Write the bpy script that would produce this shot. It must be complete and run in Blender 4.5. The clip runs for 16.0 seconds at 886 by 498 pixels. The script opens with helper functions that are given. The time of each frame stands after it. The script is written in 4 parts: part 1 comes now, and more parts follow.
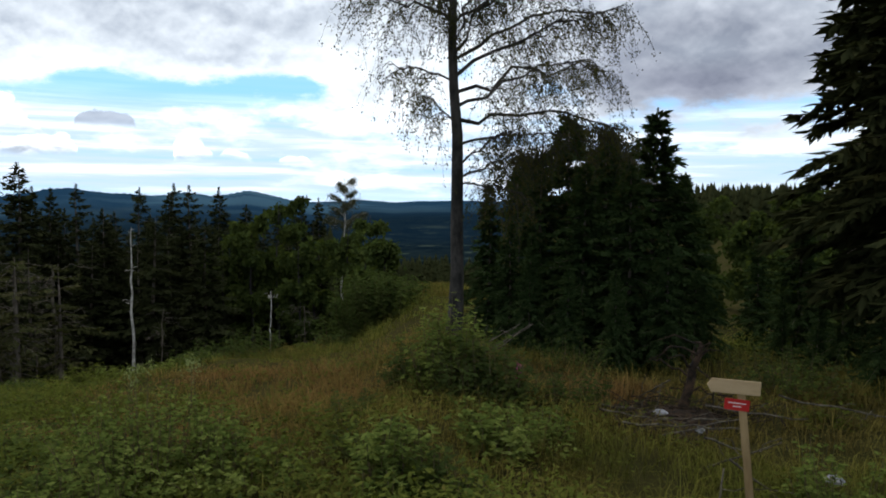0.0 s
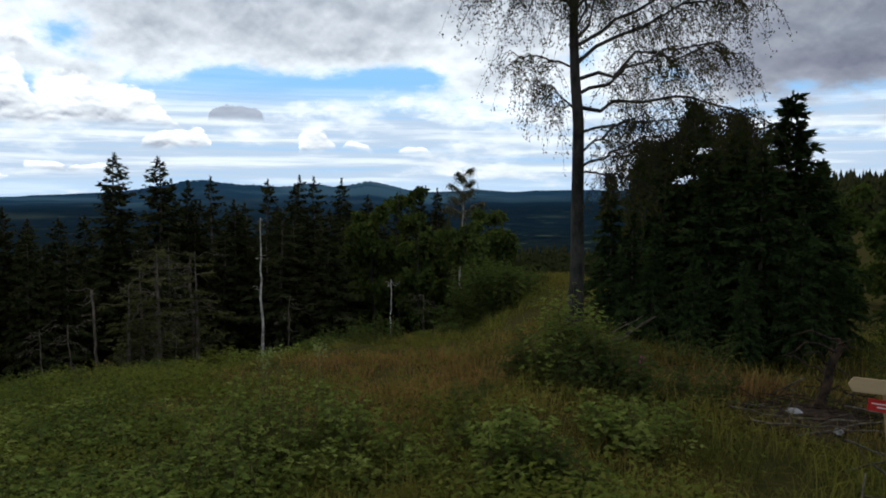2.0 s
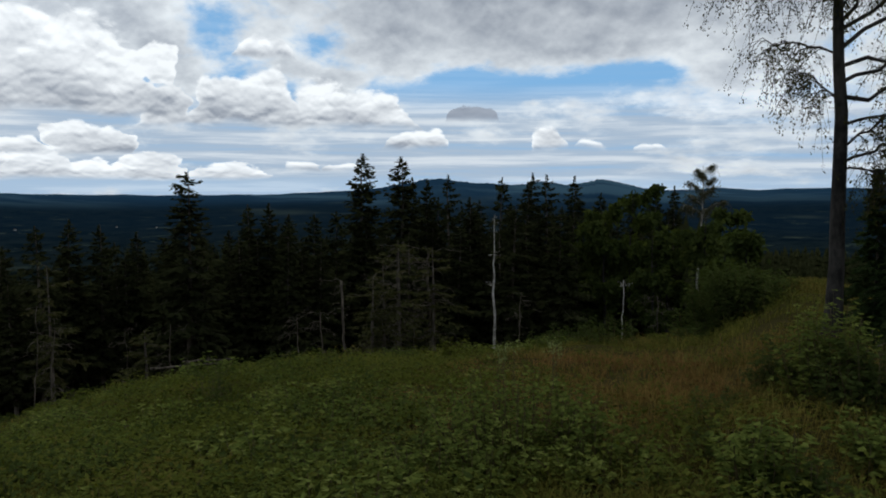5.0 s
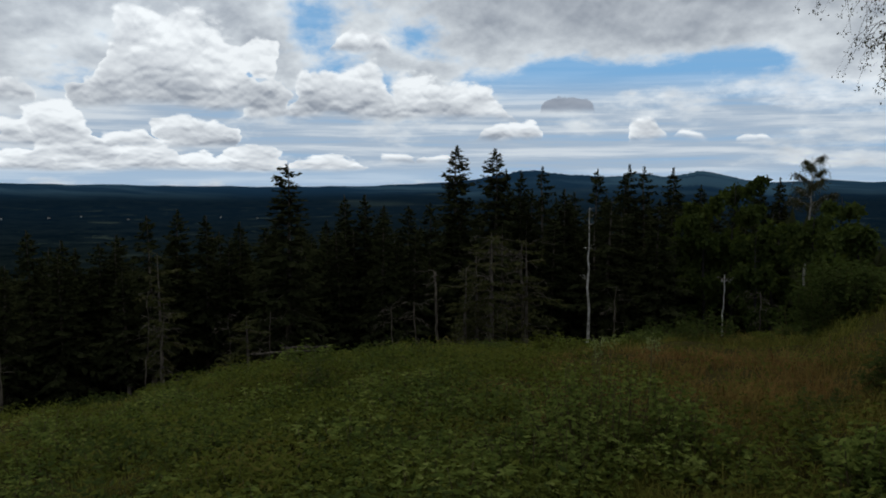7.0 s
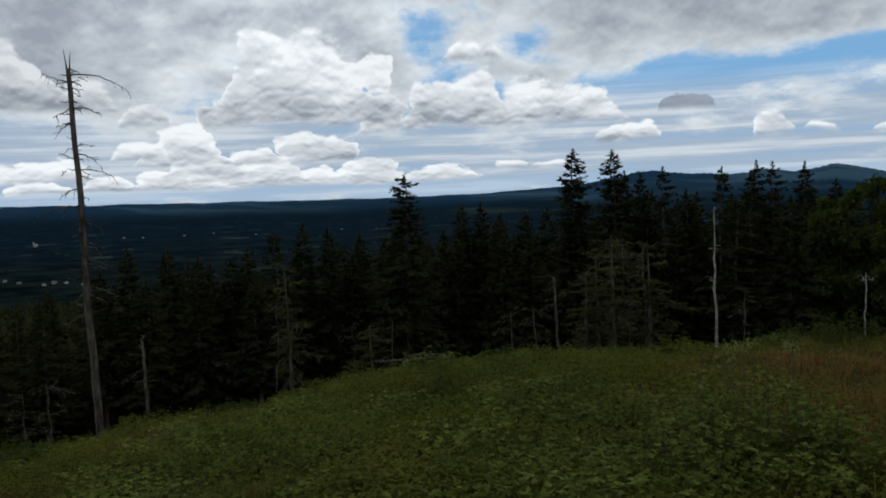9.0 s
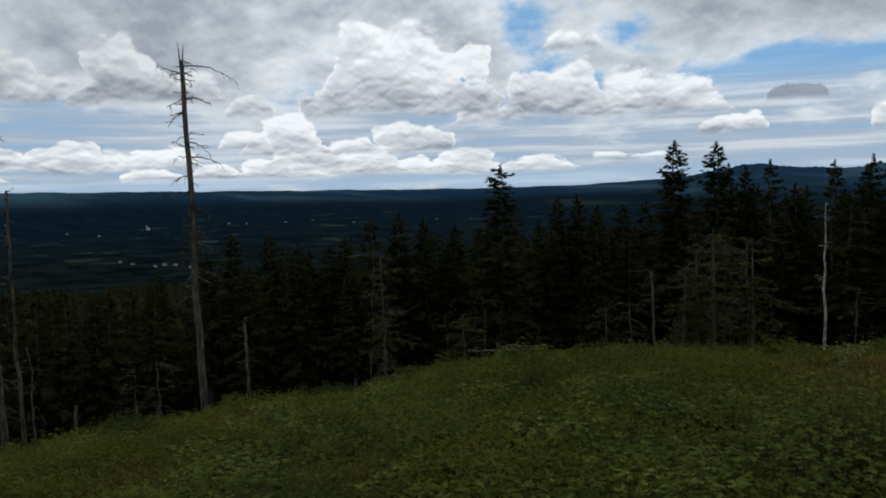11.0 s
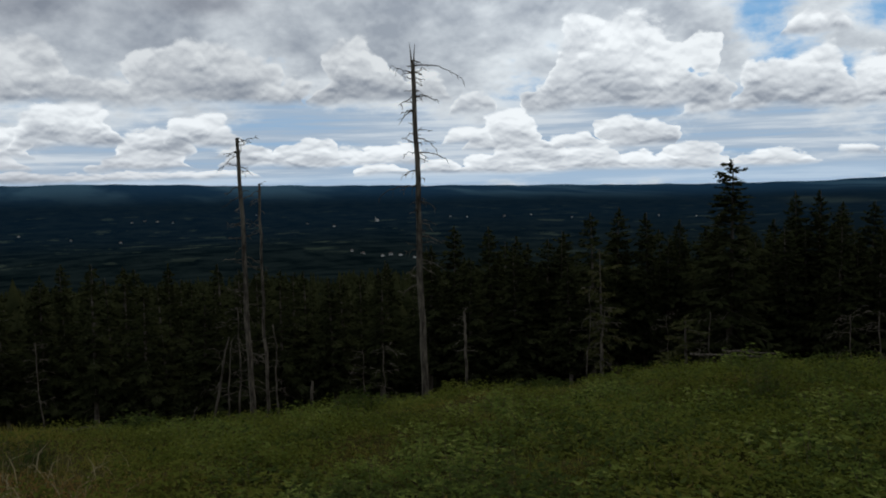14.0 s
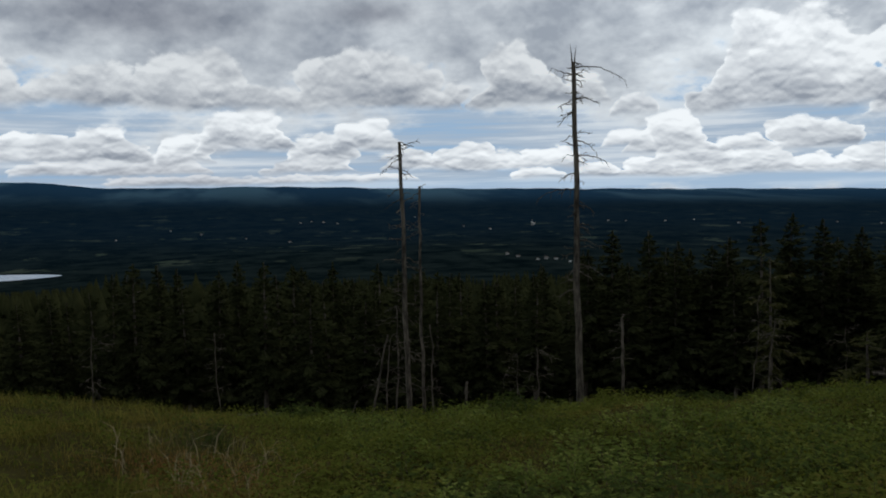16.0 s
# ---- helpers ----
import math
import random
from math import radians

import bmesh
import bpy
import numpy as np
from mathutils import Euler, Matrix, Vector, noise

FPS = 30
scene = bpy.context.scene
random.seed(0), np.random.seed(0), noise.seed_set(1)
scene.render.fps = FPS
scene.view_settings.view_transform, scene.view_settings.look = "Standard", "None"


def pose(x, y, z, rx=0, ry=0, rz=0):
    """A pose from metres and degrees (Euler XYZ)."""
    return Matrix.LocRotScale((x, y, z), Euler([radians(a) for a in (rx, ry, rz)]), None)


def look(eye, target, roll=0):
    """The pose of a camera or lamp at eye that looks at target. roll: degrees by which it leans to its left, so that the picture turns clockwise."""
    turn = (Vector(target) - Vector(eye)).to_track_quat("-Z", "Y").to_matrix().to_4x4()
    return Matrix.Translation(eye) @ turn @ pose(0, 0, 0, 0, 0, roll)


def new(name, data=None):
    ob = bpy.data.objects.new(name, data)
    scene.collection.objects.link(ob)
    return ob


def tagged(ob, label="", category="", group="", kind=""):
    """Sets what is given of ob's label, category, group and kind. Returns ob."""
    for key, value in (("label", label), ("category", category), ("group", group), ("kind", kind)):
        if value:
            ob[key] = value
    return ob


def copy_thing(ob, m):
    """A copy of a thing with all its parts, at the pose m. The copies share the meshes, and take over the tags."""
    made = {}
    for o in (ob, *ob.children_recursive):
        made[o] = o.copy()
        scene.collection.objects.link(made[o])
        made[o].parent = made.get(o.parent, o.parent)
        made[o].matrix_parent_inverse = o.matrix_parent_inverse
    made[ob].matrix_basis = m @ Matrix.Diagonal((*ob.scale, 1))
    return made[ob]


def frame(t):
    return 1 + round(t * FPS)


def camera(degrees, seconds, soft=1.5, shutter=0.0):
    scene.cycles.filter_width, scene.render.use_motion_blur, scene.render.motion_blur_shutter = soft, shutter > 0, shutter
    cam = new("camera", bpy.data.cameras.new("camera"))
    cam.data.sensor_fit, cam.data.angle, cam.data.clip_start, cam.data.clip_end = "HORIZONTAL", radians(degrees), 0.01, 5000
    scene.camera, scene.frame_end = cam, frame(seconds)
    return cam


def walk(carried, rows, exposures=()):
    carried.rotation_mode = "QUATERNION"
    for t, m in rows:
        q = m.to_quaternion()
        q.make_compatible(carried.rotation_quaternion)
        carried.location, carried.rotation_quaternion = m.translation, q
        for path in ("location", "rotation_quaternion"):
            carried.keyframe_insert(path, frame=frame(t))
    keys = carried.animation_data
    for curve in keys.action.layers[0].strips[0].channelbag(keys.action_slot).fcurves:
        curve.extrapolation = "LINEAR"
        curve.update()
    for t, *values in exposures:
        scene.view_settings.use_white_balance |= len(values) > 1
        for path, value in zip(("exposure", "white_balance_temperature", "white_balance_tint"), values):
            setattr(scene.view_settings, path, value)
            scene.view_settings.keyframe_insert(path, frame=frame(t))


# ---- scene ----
cam = camera(58.46, 16.0, soft=1.9)
EYE, REACH = 1.65, 0.2  # height of the phone, and how far it is held from the turning body
# seconds, yaw, pitch, roll
ROWS = [
    (0.0, 0.00, -3.59, -0.47),
    (0.5, 3.06, -3.43, -0.60),
    (1.0, 4.98, -3.00, -0.24),
    (1.5, 7.18, -3.36, -0.43),
    (2.0, 8.47, -4.38, -0.13),
    (2.5, 10.61, -3.61, -0.51),
    (3.0, 12.68, -3.33, -1.32),
    (3.5, 15.56, -3.66, -1.32),
    (4.0, 18.90, -3.51, -1.03),
    (4.5, 22.35, -4.03, -0.43),
    (7.0, 31.81, -5.13, -0.05),
    (7.5, 33.89, -5.06, 0.18),
    (8.0, 36.27, -5.12, 0.79),
    (8.5, 38.20, -5.14, 1.45),
    (9.0, 40.09, -4.49, 2.30),
    (11.5, 49.64, -5.27, 1.35),
    (12.0, 52.82, -5.30, 1.31),
    (12.5, 55.33, -5.11, 1.18),
    (13.0, 57.48, -5.06, 1.47),
    (13.5, 59.87, -4.89, 1.26),
    (14.0, 62.68, -4.92, 1.41),
    (14.5, 65.47, -5.04, 1.10),
    (15.0, 68.61, -4.63, 1.42),
    (15.5, 72.06, -4.48, 1.51),
    (16.0, 73.94, -4.44, 1.23),
]


def held(yaw, pitch, roll):
    a = radians(yaw)
    return pose(-REACH * math.sin(a), REACH * (math.cos(a) - 1), EYE, 90 + pitch, roll, yaw)


EXPOSURES = [(0.0, 0.46), (1.0, 0.24), (2.5, 0.06), (4.0, -0.20), (7.0, -0.48), (16.0, -0.48)]
walk(cam, [(t, held(y, p, r)) for t, y, p, r in ROWS], EXPOSURES)

# ------------------------------------------------------------------ node helpers


class Sock:
    """A socket or a number in a node tree, with arithmetic."""

    def __init__(self, tree, out):
        self.tree, self.out = tree, out

    def op(self, kind, *others, clamp=False):
        n = self.tree.nodes.new("ShaderNodeMath")
        n.operation, n.use_clamp = kind, clamp
        for i, v in enumerate((self, *others)):
            plug(self.tree, n.inputs[i], v)
        return Sock(self.tree, n.outputs[0])

    def __add__(self, o):
        return self.op("ADD", o)

    def __sub__(self, o):
        return self.op("SUBTRACT", o)

    def __mul__(self, o):
        return self.op("MULTIPLY", o)

    def __truediv__(self, o):
        return self.op("DIVIDE", o)

    def clamp01(self):
        return self.op("ADD", 0.0, clamp=True)


def plug(tree, inp, v):
    if isinstance(v, Sock):
        tree.links.new(v.out, inp)
    else:
        inp.default_value = v


def node(tree, kind, values=(), out=0, operation=""):
    n = tree.nodes.new(kind)
    if operation:
        n.operation = operation
    for k, v in dict(values).items():
        plug(tree, n.inputs[k], v)
    return Sock(tree, n.outputs[out])


def ramp(tree, v, low, high, a=0.0, b=1.0):
    s = node(tree, "ShaderNodeMapRange", {0: v, 1: low, 2: high, 3: a, 4: b})
    s.out.node.interpolation_type = "SMOOTHSTEP"
    return s


def blend(tree, fac, a, b, mode="MIX"):
    n = tree.nodes.new("ShaderNodeMix")
    n.data_type, n.blend_type = "RGBA", mode
    plug(tree, n.inputs["Factor"], fac)
    for i, v in ((6, a), (7, b)):
        plug(tree, n.inputs[i], v if isinstance(v, Sock) else (*v, 1.0))
    return Sock(tree, n.outputs[2])


def xyz(tree, x, y, z):
    return node(tree, "ShaderNodeCombineXYZ", {0: x, 1: y, 2: z})


def fbm(tree, vec, scale, detail=4.0, rough=0.55, warp=0.0):
    return node(tree, "ShaderNodeTexNoise", {"Vector": vec, "Scale": scale, "Detail": detail, "Roughness": rough, "Distortion": warp})


# ------------------------------------------------------------------ sky, sun

SUN_TURN, SUN_HIGH = 35.0, 48.0  # degrees to the left of the first view, degrees up
world = bpy.data.worlds.new("overcast_sky")
scene.world = world
world.use_nodes = True
W = world.node_tree
W.nodes.clear()
direction = node(W, "ShaderNodeTexCoord")
split = W.nodes.new("ShaderNodeSeparateXYZ")
W.links.new(direction.out, split.inputs[0])
dx, dy, dz = (Sock(W, o) for o in split.outputs)
turn = (dx * -1.0).op("ARCTAN2", dy) * 57.2958
rise = dz.op("ARCSINE") * 57.2958
up = rise.op("MAXIMUM", -1.5)
lift = (up + 8.0).op("LOGARITHM", math.e)

# gaps in the high deck and its thick or bright parts: turn, rise, half width, half height, cover added, light added
GAPS = [
    (41.3, 10.6, 2.4, 1.8, -1.7, 0.0), (37.5, 12.0, 3.0, 1.2, -1.0, 0.0), (22.6, 7.0, 4.5, 0.9, -0.9, 0.0), (16.0, 7.1, 5.0, 1.0, -0.95, 0.0), (12.0, 8.1, 4.0, 0.7, -0.7, 0.0),
    (28.3, 6.5, 2.4, 0.6, -0.6, 0.0), (70.0, 3.9, 4.5, 0.5, -0.8, 0.0), (-20.0, 2.6, 5.0, 0.7, -0.5, 0.0),
]
DECKS = [
    (18.0, 12.0, 16.0, 2.8, 0.65, -0.12), (-18.0, 9.0, 11.0, 5.5, 0.75, -0.72), (54.0, 11.5, 11.0, 4.0, 0.55, 0.12), (80.0, 9.5, 18.0, 4.5, 0.75, -0.05), (9.0, 5.4, 7.0, 1.2, 0.55, 0.28),
    (-18.1, 10.1, 3.7, 1.2, 0.0, 0.30), (-18.3, 3.65, 6.0, 0.45, 0.3, 0.60), (94.5, 11.8, 8.0, 1.7, 0.3, -0.42), (78.6, 12.2, 3.2, 0.8, 0.3, -0.40), (47.0, 0.2, 60.0, 0.5, -0.5, 0.0), (63.0, 7.0, 5.0, 2.2, 0.5, 0.0),
    (2.0, 7.2, 5.5, 1.5, 0.6, 0.12), (93.0, 1.0, 12.0, 1.1, 0.1, -0.30),
]
cover = node(W, "ShaderNodeValue")
cover.out.default_value = 0.22
glow = node(W, "ShaderNodeValue")
glow.out.default_value = 0.0
for bt, br, hw, hh, add, light in GAPS + DECKS:
    gx, gy = (turn - bt) / hw, (up - br) / hh
    bell = ((gx * gx + gy * gy) * -1.0).op("EXPONENT")
    cover = cover + bell * add
    if light:
        glow = glow + bell * light


def knobs(scale, octaves, seed, raise_=0.0):
    """Cauliflower relief of cumulus heads, about -0.5 to 0.5; raise_: looked up that much higher."""
    base = xyz(W, turn * 0.25, lift * 6.0 + raise_, seed)
    swirl = node(W, "ShaderNodeTexNoise", {"Vector": base, "Scale": 2.4, "Detail": 4.0, "Roughness": 0.6}, 1)
    off = node(W, "ShaderNodeVectorMath", {0: swirl, 1: (0.5, 0.5, 0.5)}, 0, "SUBTRACT")
    off = node(W, "ShaderNodeVectorMath", {0: off, 1: (0.42, 0.42, 0.0)}, 0, "MULTIPLY")
    at = node(W, "ShaderNodeVectorMath", {0: base, 1: off}, 0, "ADD")
    cell = W.nodes.new("ShaderNodeTexVoronoi")
    cell.feature, cell.normalize = "SMOOTH_F1", True
    plug(W, cell.inputs["Vector"], at)
    cell.inputs["Scale"].default_value, cell.inputs["Detail"].default_value, cell.inputs["Roughness"].default_value = scale, octaves, 0.55
    cell.inputs["Smoothness"].default_value = 0.25
    return (Sock(W, cell.outputs[0]) - 0.30) * -1.6


sky = node(W, "ShaderNodeTexSky")
tex = sky.out.node
tex.sky_type, tex.sun_disc, tex.altitude, tex.dust_density, tex.ozone_density = "NISHITA", False, 500.0, 0.1, 2.0
tex.sun_elevation, tex.sun_rotation = radians(SUN_HIGH), radians(-SUN_TURN)
clear = blend(W, 1.0, sky, (0.10, 0.10, 0.10), "MULTIPLY")
clear = blend(W, ramp(W, up, 26.0, 8.0, 0.0, 0.9), clear, (0.22, 0.56, 1.0))
# thin veil of streaks low over the horizon
streak = fbm(W, xyz(W, turn * 0.035, up * 0.75, 1.7), 1.7, 6.0, 0.6)
veil = ramp(W, streak, 0.26, 0.50, 0.45, 1.0) * ramp(W, up, 7.6, 4.6, 0.15, 0.98)
clear = blend(W, veil, clear, blend(W, ramp(W, streak, 0.46, 0.66), (0.52, 0.65, 0.81), (0.86, 0.95, 1.04)))
clear = blend(W, ramp(W, up, 1.0, 0.1) * 0.55, clear, (0.50, 0.72, 0.98))
gain = (glow + 1.0).op("MAXIMUM", 0.22)
tint = xyz(W, gain, gain, gain + glow.op("MINIMUM", 0.0) * -0.08)
heads, lumps = knobs(1.9, 4.0, 3.1), knobs(0.75, 1.5, 6.4)
relief = knobs(1.9, 1.6, 3.1) - knobs(1.9, 1.6, 3.1, 0.11)
bend = W.nodes.new("ShaderNodeSeparateXYZ")
W.links.new(node(W, "ShaderNodeTexNoise", {"Vector": xyz(W, turn * 0.25, lift * 6.0, 12.0), "Scale": 0.9, "Detail": 3.0, "Roughness": 0.5}, 1).out, bend.inputs[0])
bend_x, bend_y = Sock(W, bend.outputs[0]) - 0.5, Sock(W, bend.outputs[1]) - 0.5
# a high deck, thick overhead, with soft lumps
deck = fbm(W, xyz(W, turn * 0.085, lift * 2.6, 5.0), 1.7, 7.0, 0.58)
deck_body = (deck - 0.5) * 2.2 + cover * 0.50 + heads * 0.16 + ramp(W, up, 4.0, 12.0, -0.14, 0.42)
folds = fbm(W, xyz(W, turn * 0.16, lift * 4.2, 8.0), 1.7, 5.0, 0.55)
thick = (ramp(W, deck_body, 0.05, 0.95) * 0.62 + (folds - 0.5) * 1.5 + 0.15 - relief * 0.55).clamp01()
shade = blend(W, thick, (1.02, 1.10, 1.16), (0.435, 0.495, 0.58))
mixed = blend(W, ramp(W, deck_body, -0.05, 0.40), clear, blend(W, 1.0, shade, tint, "MULTIPLY"))
# rows of cumulus with flat grey bases and bright heads, far ones low; each cloud: turn, half width, height
FAR_CLOUDS = [
    (0.45, 1.00, [(63.5, 1.9, 1.2), (59.8, 2.4, 1.5), (56.3, 2.2, 1.8), (52.7, 2.8, 1.9), (49.2, 2.3, 1.4), (45.3, 2.8, 1.9), (40.5, 2.6, 1.1), (67.5, 2.2, 0.9), (90.0, 9.0, 0.8), (79.0, 4.0, 0.7)]),
    (1.15, 1.00, [(69.2, 2.4, 1.5), (72.2, 2.6, 2.1), (66.0, 2.2, 1.5), (76.0, 2.4, 1.6), (57.0, 3.4, 1.7), (83.0, 3.4, 1.6), (94.0, 4.0, 1.5), (35.2, 1.4, 0.5), (32.4, 1.2, 0.4), (100.0, 3.0, 1.3)]),
    (1.95, 0.97, [(48.8, 2.7, 2.3), (58.2, 3.2, 2.8), (53.3, 2.2, 1.5), (76.8, 2.1, 1.2), (101.1, 2.6, 2.4), (97.1, 3.1, 2.8), (91.8, 2.4, 2.2), (82.9, 3.0, 1.9), (4.2, 1.2, 0.3)]),
    (2.55, 0.97, [(87.6, 3.5, 3.0), (79.4, 2.8, 2.2), (17.3, 1.5, 1.6), (14.4, 1.1, 0.6), (10.7, 1.3, 0.8), (27.0, 2.2, 1.9), (61.0, 2.0, 1.2)]),
]
NEAR_CLOUDS = [
    (3.95, 0.96, [(38.8, 4.7, 4.1), (31.9, 4.6, 3.5), (35.0, 5.0, 2.6), (44.0, 2.2, 2.0)]),
    (4.60, 0.92, [(49.9, 6.9, 6.6), (60.6, 1.4, 2.3), (46.0, 3.0, 3.0)]),
    (5.50, 0.80, [(98.3, 4.4, 3.0), (91.6, 5.5, 4.2), (79.6, 6.1, 4.7), (73.6, 2.2, 2.6), (68.3, 3.4, 4.4), (85.5, 3.0, 2.4), (104.0, 4.0, 3.2), (63.8, 2.0, 2.6)]),
    (8.75, 1.00, [(37.3, 2.3, 1.6)]),
]
DARK_SCRAP = [(4.55, 0.0, [(22.8, 2.1, 1.3), (8.7, 1.0, 0.3)])]
for foot, bright, clouds in FAR_CLOUDS + NEAR_CLOUDS + DARK_SCRAP:
    top = None
    big = min(foot, max(c[2] for c in clouds))
    for ct, hw, tall in clouds:
        u = (turn + bend_x * (1.5 + 1.2 * hw) - ct) / hw
        u = u * u
        dome = u * u * -tall + tall
        top = top.op("MAXIMUM", dome) if top else dome
    sway = fbm(W, xyz(W, turn * 0.22, foot, 0.0), 1.0, 2.0, 0.5)
    level = up - foot - (sway - 0.5) * (0.4 + 0.12 * big) + bend_y * (0.5 + 0.2 * big)
    body = top - level + heads * (0.70 + 0.16 * big) + lumps * (0.5 + 0.5 * big) - 0.02 * big
    alpha = ramp(W, body, 0.0, 0.12 + 0.09 * big) * ramp(W, level, -0.1, 0.30 + 0.09 * big)
    if not bright:
        mixed = blend(W, alpha * 0.9, mixed, blend(W, (relief * 1.2 + 0.5).clamp01(), (0.30, 0.35, 0.44), (0.46, 0.52, 0.62)))
        continue
    share = level / top.op("MAXIMUM", 0.5)
    lit = (ramp(W, share, 0.0, 0.95) * 0.62 + ramp(W, body, 0.9 + 0.15 * foot, 0.0) * 0.10 + relief * 1.3 + (heads - lumps) * 0.16 + (folds - 0.5) * 1.5 + 0.32 - 0.018 * big).clamp01()
    low = 0.62 + 0.38 * bright
    cloud = blend(W, lit, (0.39 * low, 0.445 * low, 0.53 * low), (1.26 * bright, 1.33 * bright, 1.38 * bright))
    mixed = blend(W, alpha, mixed, blend(W, 1.0, cloud, tint, "MULTIPLY"))
background = node(W, "ShaderNodeBackground", {"Color": mixed, "Strength": 1.0})
W.links.new(background.out, W.nodes.new("ShaderNodeOutputWorld").inputs[0])

sun = new("sun", bpy.data.lights.new("sun", "SUN"))
sun.data.energy, sun.data.angle, sun.data.color = 0.9, radians(20), (1.0, 0.88, 0.70)
a, e = radians(SUN_TURN), radians(SUN_HIGH)
sun.matrix_world = look((-80 * math.sin(a) * math.cos(e), 80 * math.cos(a) * math.cos(e), 80 * math.sin(e)), (0, 0, 0))

# ------------------------------------------------------------------ materials


def material(name):
    m = bpy.data.materials.new(name)
    m.use_nodes = True
    t = m.node_tree
    return m, t, Sock(t, t.nodes["Principled BSDF"].outputs[0]).out.node


def noisy(name, low, high, scale, rough=0.85, bump=0.3, stretch=(1, 1, 1), third=None, island=0.0):
    """Two colours mixed by noise at two scales, with relief; third: a colour of larger stains."""
    m, t, p = material(name)
    at = node(t, "ShaderNodeTexCoord", out=3)
    at = node(t, "ShaderNodeVectorMath", {0: at, 1: stretch}, operation="MULTIPLY")
    n = fbm(t, at, scale, 6.0, 0.62)
    big_n = fbm(t, at, scale * 0.13, 3.0)
    col = blend(t, ramp(t, n * 0.7 + big_n * 0.3, 0.36, 0.64), low, high)
    if third:
        col = blend(t, ramp(t, big_n, 0.52, 0.66), col, third)
    if island:
        r = node(t, "ShaderNodeObjectInfo", out=5)
        col = blend(t, r * island, col, (0.02, 0.02, 0.015))
    plug(t, p.inputs["Base Color"], col)
    p.inputs["Roughness"].default_value = rough
    p.inputs["Specular IOR Level"].default_value = 0.12
    if bump:
        b = node(t, "ShaderNodeBump", {"Height": n, "Strength": bump, "Distance": 0.02})
        plug(t, p.inputs["Normal"], b)
    return m


def foliage(name, colours, gloss=0.45, through_light=0.3, spread=0.12, shine=0.0):
    """Leaves or blades: colour by piece and by larger patches, some light through."""
    m, t, p = material(name)
    r = node(t, "ShaderNodeNewGeometry", out=8)
    at = node(t, "ShaderNodeTexCoord", out=3)
    patch = fbm(t, at, spread, 3.0)
    small = fbm(t, at, spread * 6.0, 2.0)
    f = r * 0.42 + ramp(t, patch, 0.35, 0.65) * 0.33 + ramp(t, small, 0.36, 0.64) * 0.25
    cr = t.nodes.new("ShaderNodeValToRGB")
    els = cr.color_ramp.elements
    while len(els) < len(colours):
        els.new(0.5)
    for i, c in enumerate(colours):
        els[i].position, els[i].color = i / (len(colours) - 1), (*c, 1)
    plug(t, cr.inputs[0], f)
    col = Sock(t, cr.outputs[0])
    plug(t, p.inputs["Base Color"], col)
    p.inputs["Roughness"].default_value = gloss
    p.inputs["Specular IOR Level"].default_value = shine
    if through_light:
        tr = node(t, "ShaderNodeBsdfTranslucent", {"Color": blend(t, 1.0, col, (1.1, 1.15, 0.6), "MULTIPLY")})
        mx = node(t, "ShaderNodeMixShader", {0: through_light, 1: Sock(t, p.outputs[0]), 2: tr})
        t.links.new(mx.out, t.nodes["Material Output"].inputs[0])
    return m


bark_birch_mat = noisy("birch_bark", (0.008, 0.0075, 0.007), (0.045, 0.041, 0.037), 9.0, 0.85, 0.6, (1, 1, 0.5), (0.05, 0.045, 0.04))
white_bark_mat = noisy("white_birch_bark", (0.12, 0.11, 0.095), (0.42, 0.40, 0.36), 6.0, 0.8, 0.4, (1, 1, 1.6))
bark_mat = noisy("spruce_bark", (0.05, 0.042, 0.035), (0.13, 0.11, 0.09), 8.0, 0.9, 0.6, (1, 1, 0.4))
dead_wood_mat = noisy("weathered_dead_wood", (0.016, 0.013, 0.010), (0.135, 0.115, 0.088), 8.0, 0.85, 0.5, (1, 1, 0.25), (0.035, 0.03, 0.027))
burnt_mat = noisy("charred_wood", (0.007, 0.006, 0.005), (0.050, 0.031, 0.019), 14.0, 0.9, 0.7)
plank_mat = noisy("new_pine_board", (0.21, 0.15, 0.08), (0.32, 0.235, 0.135), 14.0, 0.7, 0.2, (0.25, 1, 1))
post_mat = noisy("new_pine_post", (0.17, 0.115, 0.055), (0.26, 0.185, 0.095), 14.0, 0.7, 0.2, (1, 1, 0.2))
red_mat = noisy("red_painted_metal", (0.26, 0.012, 0.012), (0.34, 0.02, 0.017), 5.0, 0.45, 0.0)
white_paint_mat = noisy("faded_white_paint", (0.45, 0.40, 0.38), (0.60, 0.55, 0.52), 6.0, 0.6, 0.0)
stone_mat = noisy("lichened_stone", (0.10, 0.10, 0.105), (0.28, 0.28, 0.29), 12.0, 0.85, 0.5)
water_mat, _t, _p = material("lake_water")
_p.inputs["Base Color"].default_value, _p.inputs["Roughness"].default_value = (0.02, 0.03, 0.04, 1), 0.08

needle_mat = foliage("spruce_needles", [(0.013, 0.015, 0.006), (0.021, 0.024, 0.010), (0.034, 0.036, 0.015)], 0.5, 0.1, 0.3)
young_needle_mat = foliage("young_spruce_needles", [(0.014, 0.023, 0.009), (0.025, 0.040, 0.014), (0.046, 0.062, 0.021)], 0.5, 0.15, 0.5)
dry_needle_mat = foliage("dying_spruce_needles", [(0.026, 0.025, 0.012), (0.045, 0.048, 0.018), (0.06, 0.05, 0.028)], 0.6, 0.2, 0.5)
birch_leaf_mat = foliage("birch_leaves", [(0.026, 0.026, 0.012), (0.045, 0.045, 0.018), (0.08, 0.065, 0.026)], 0.4, 0.35, 0.6)
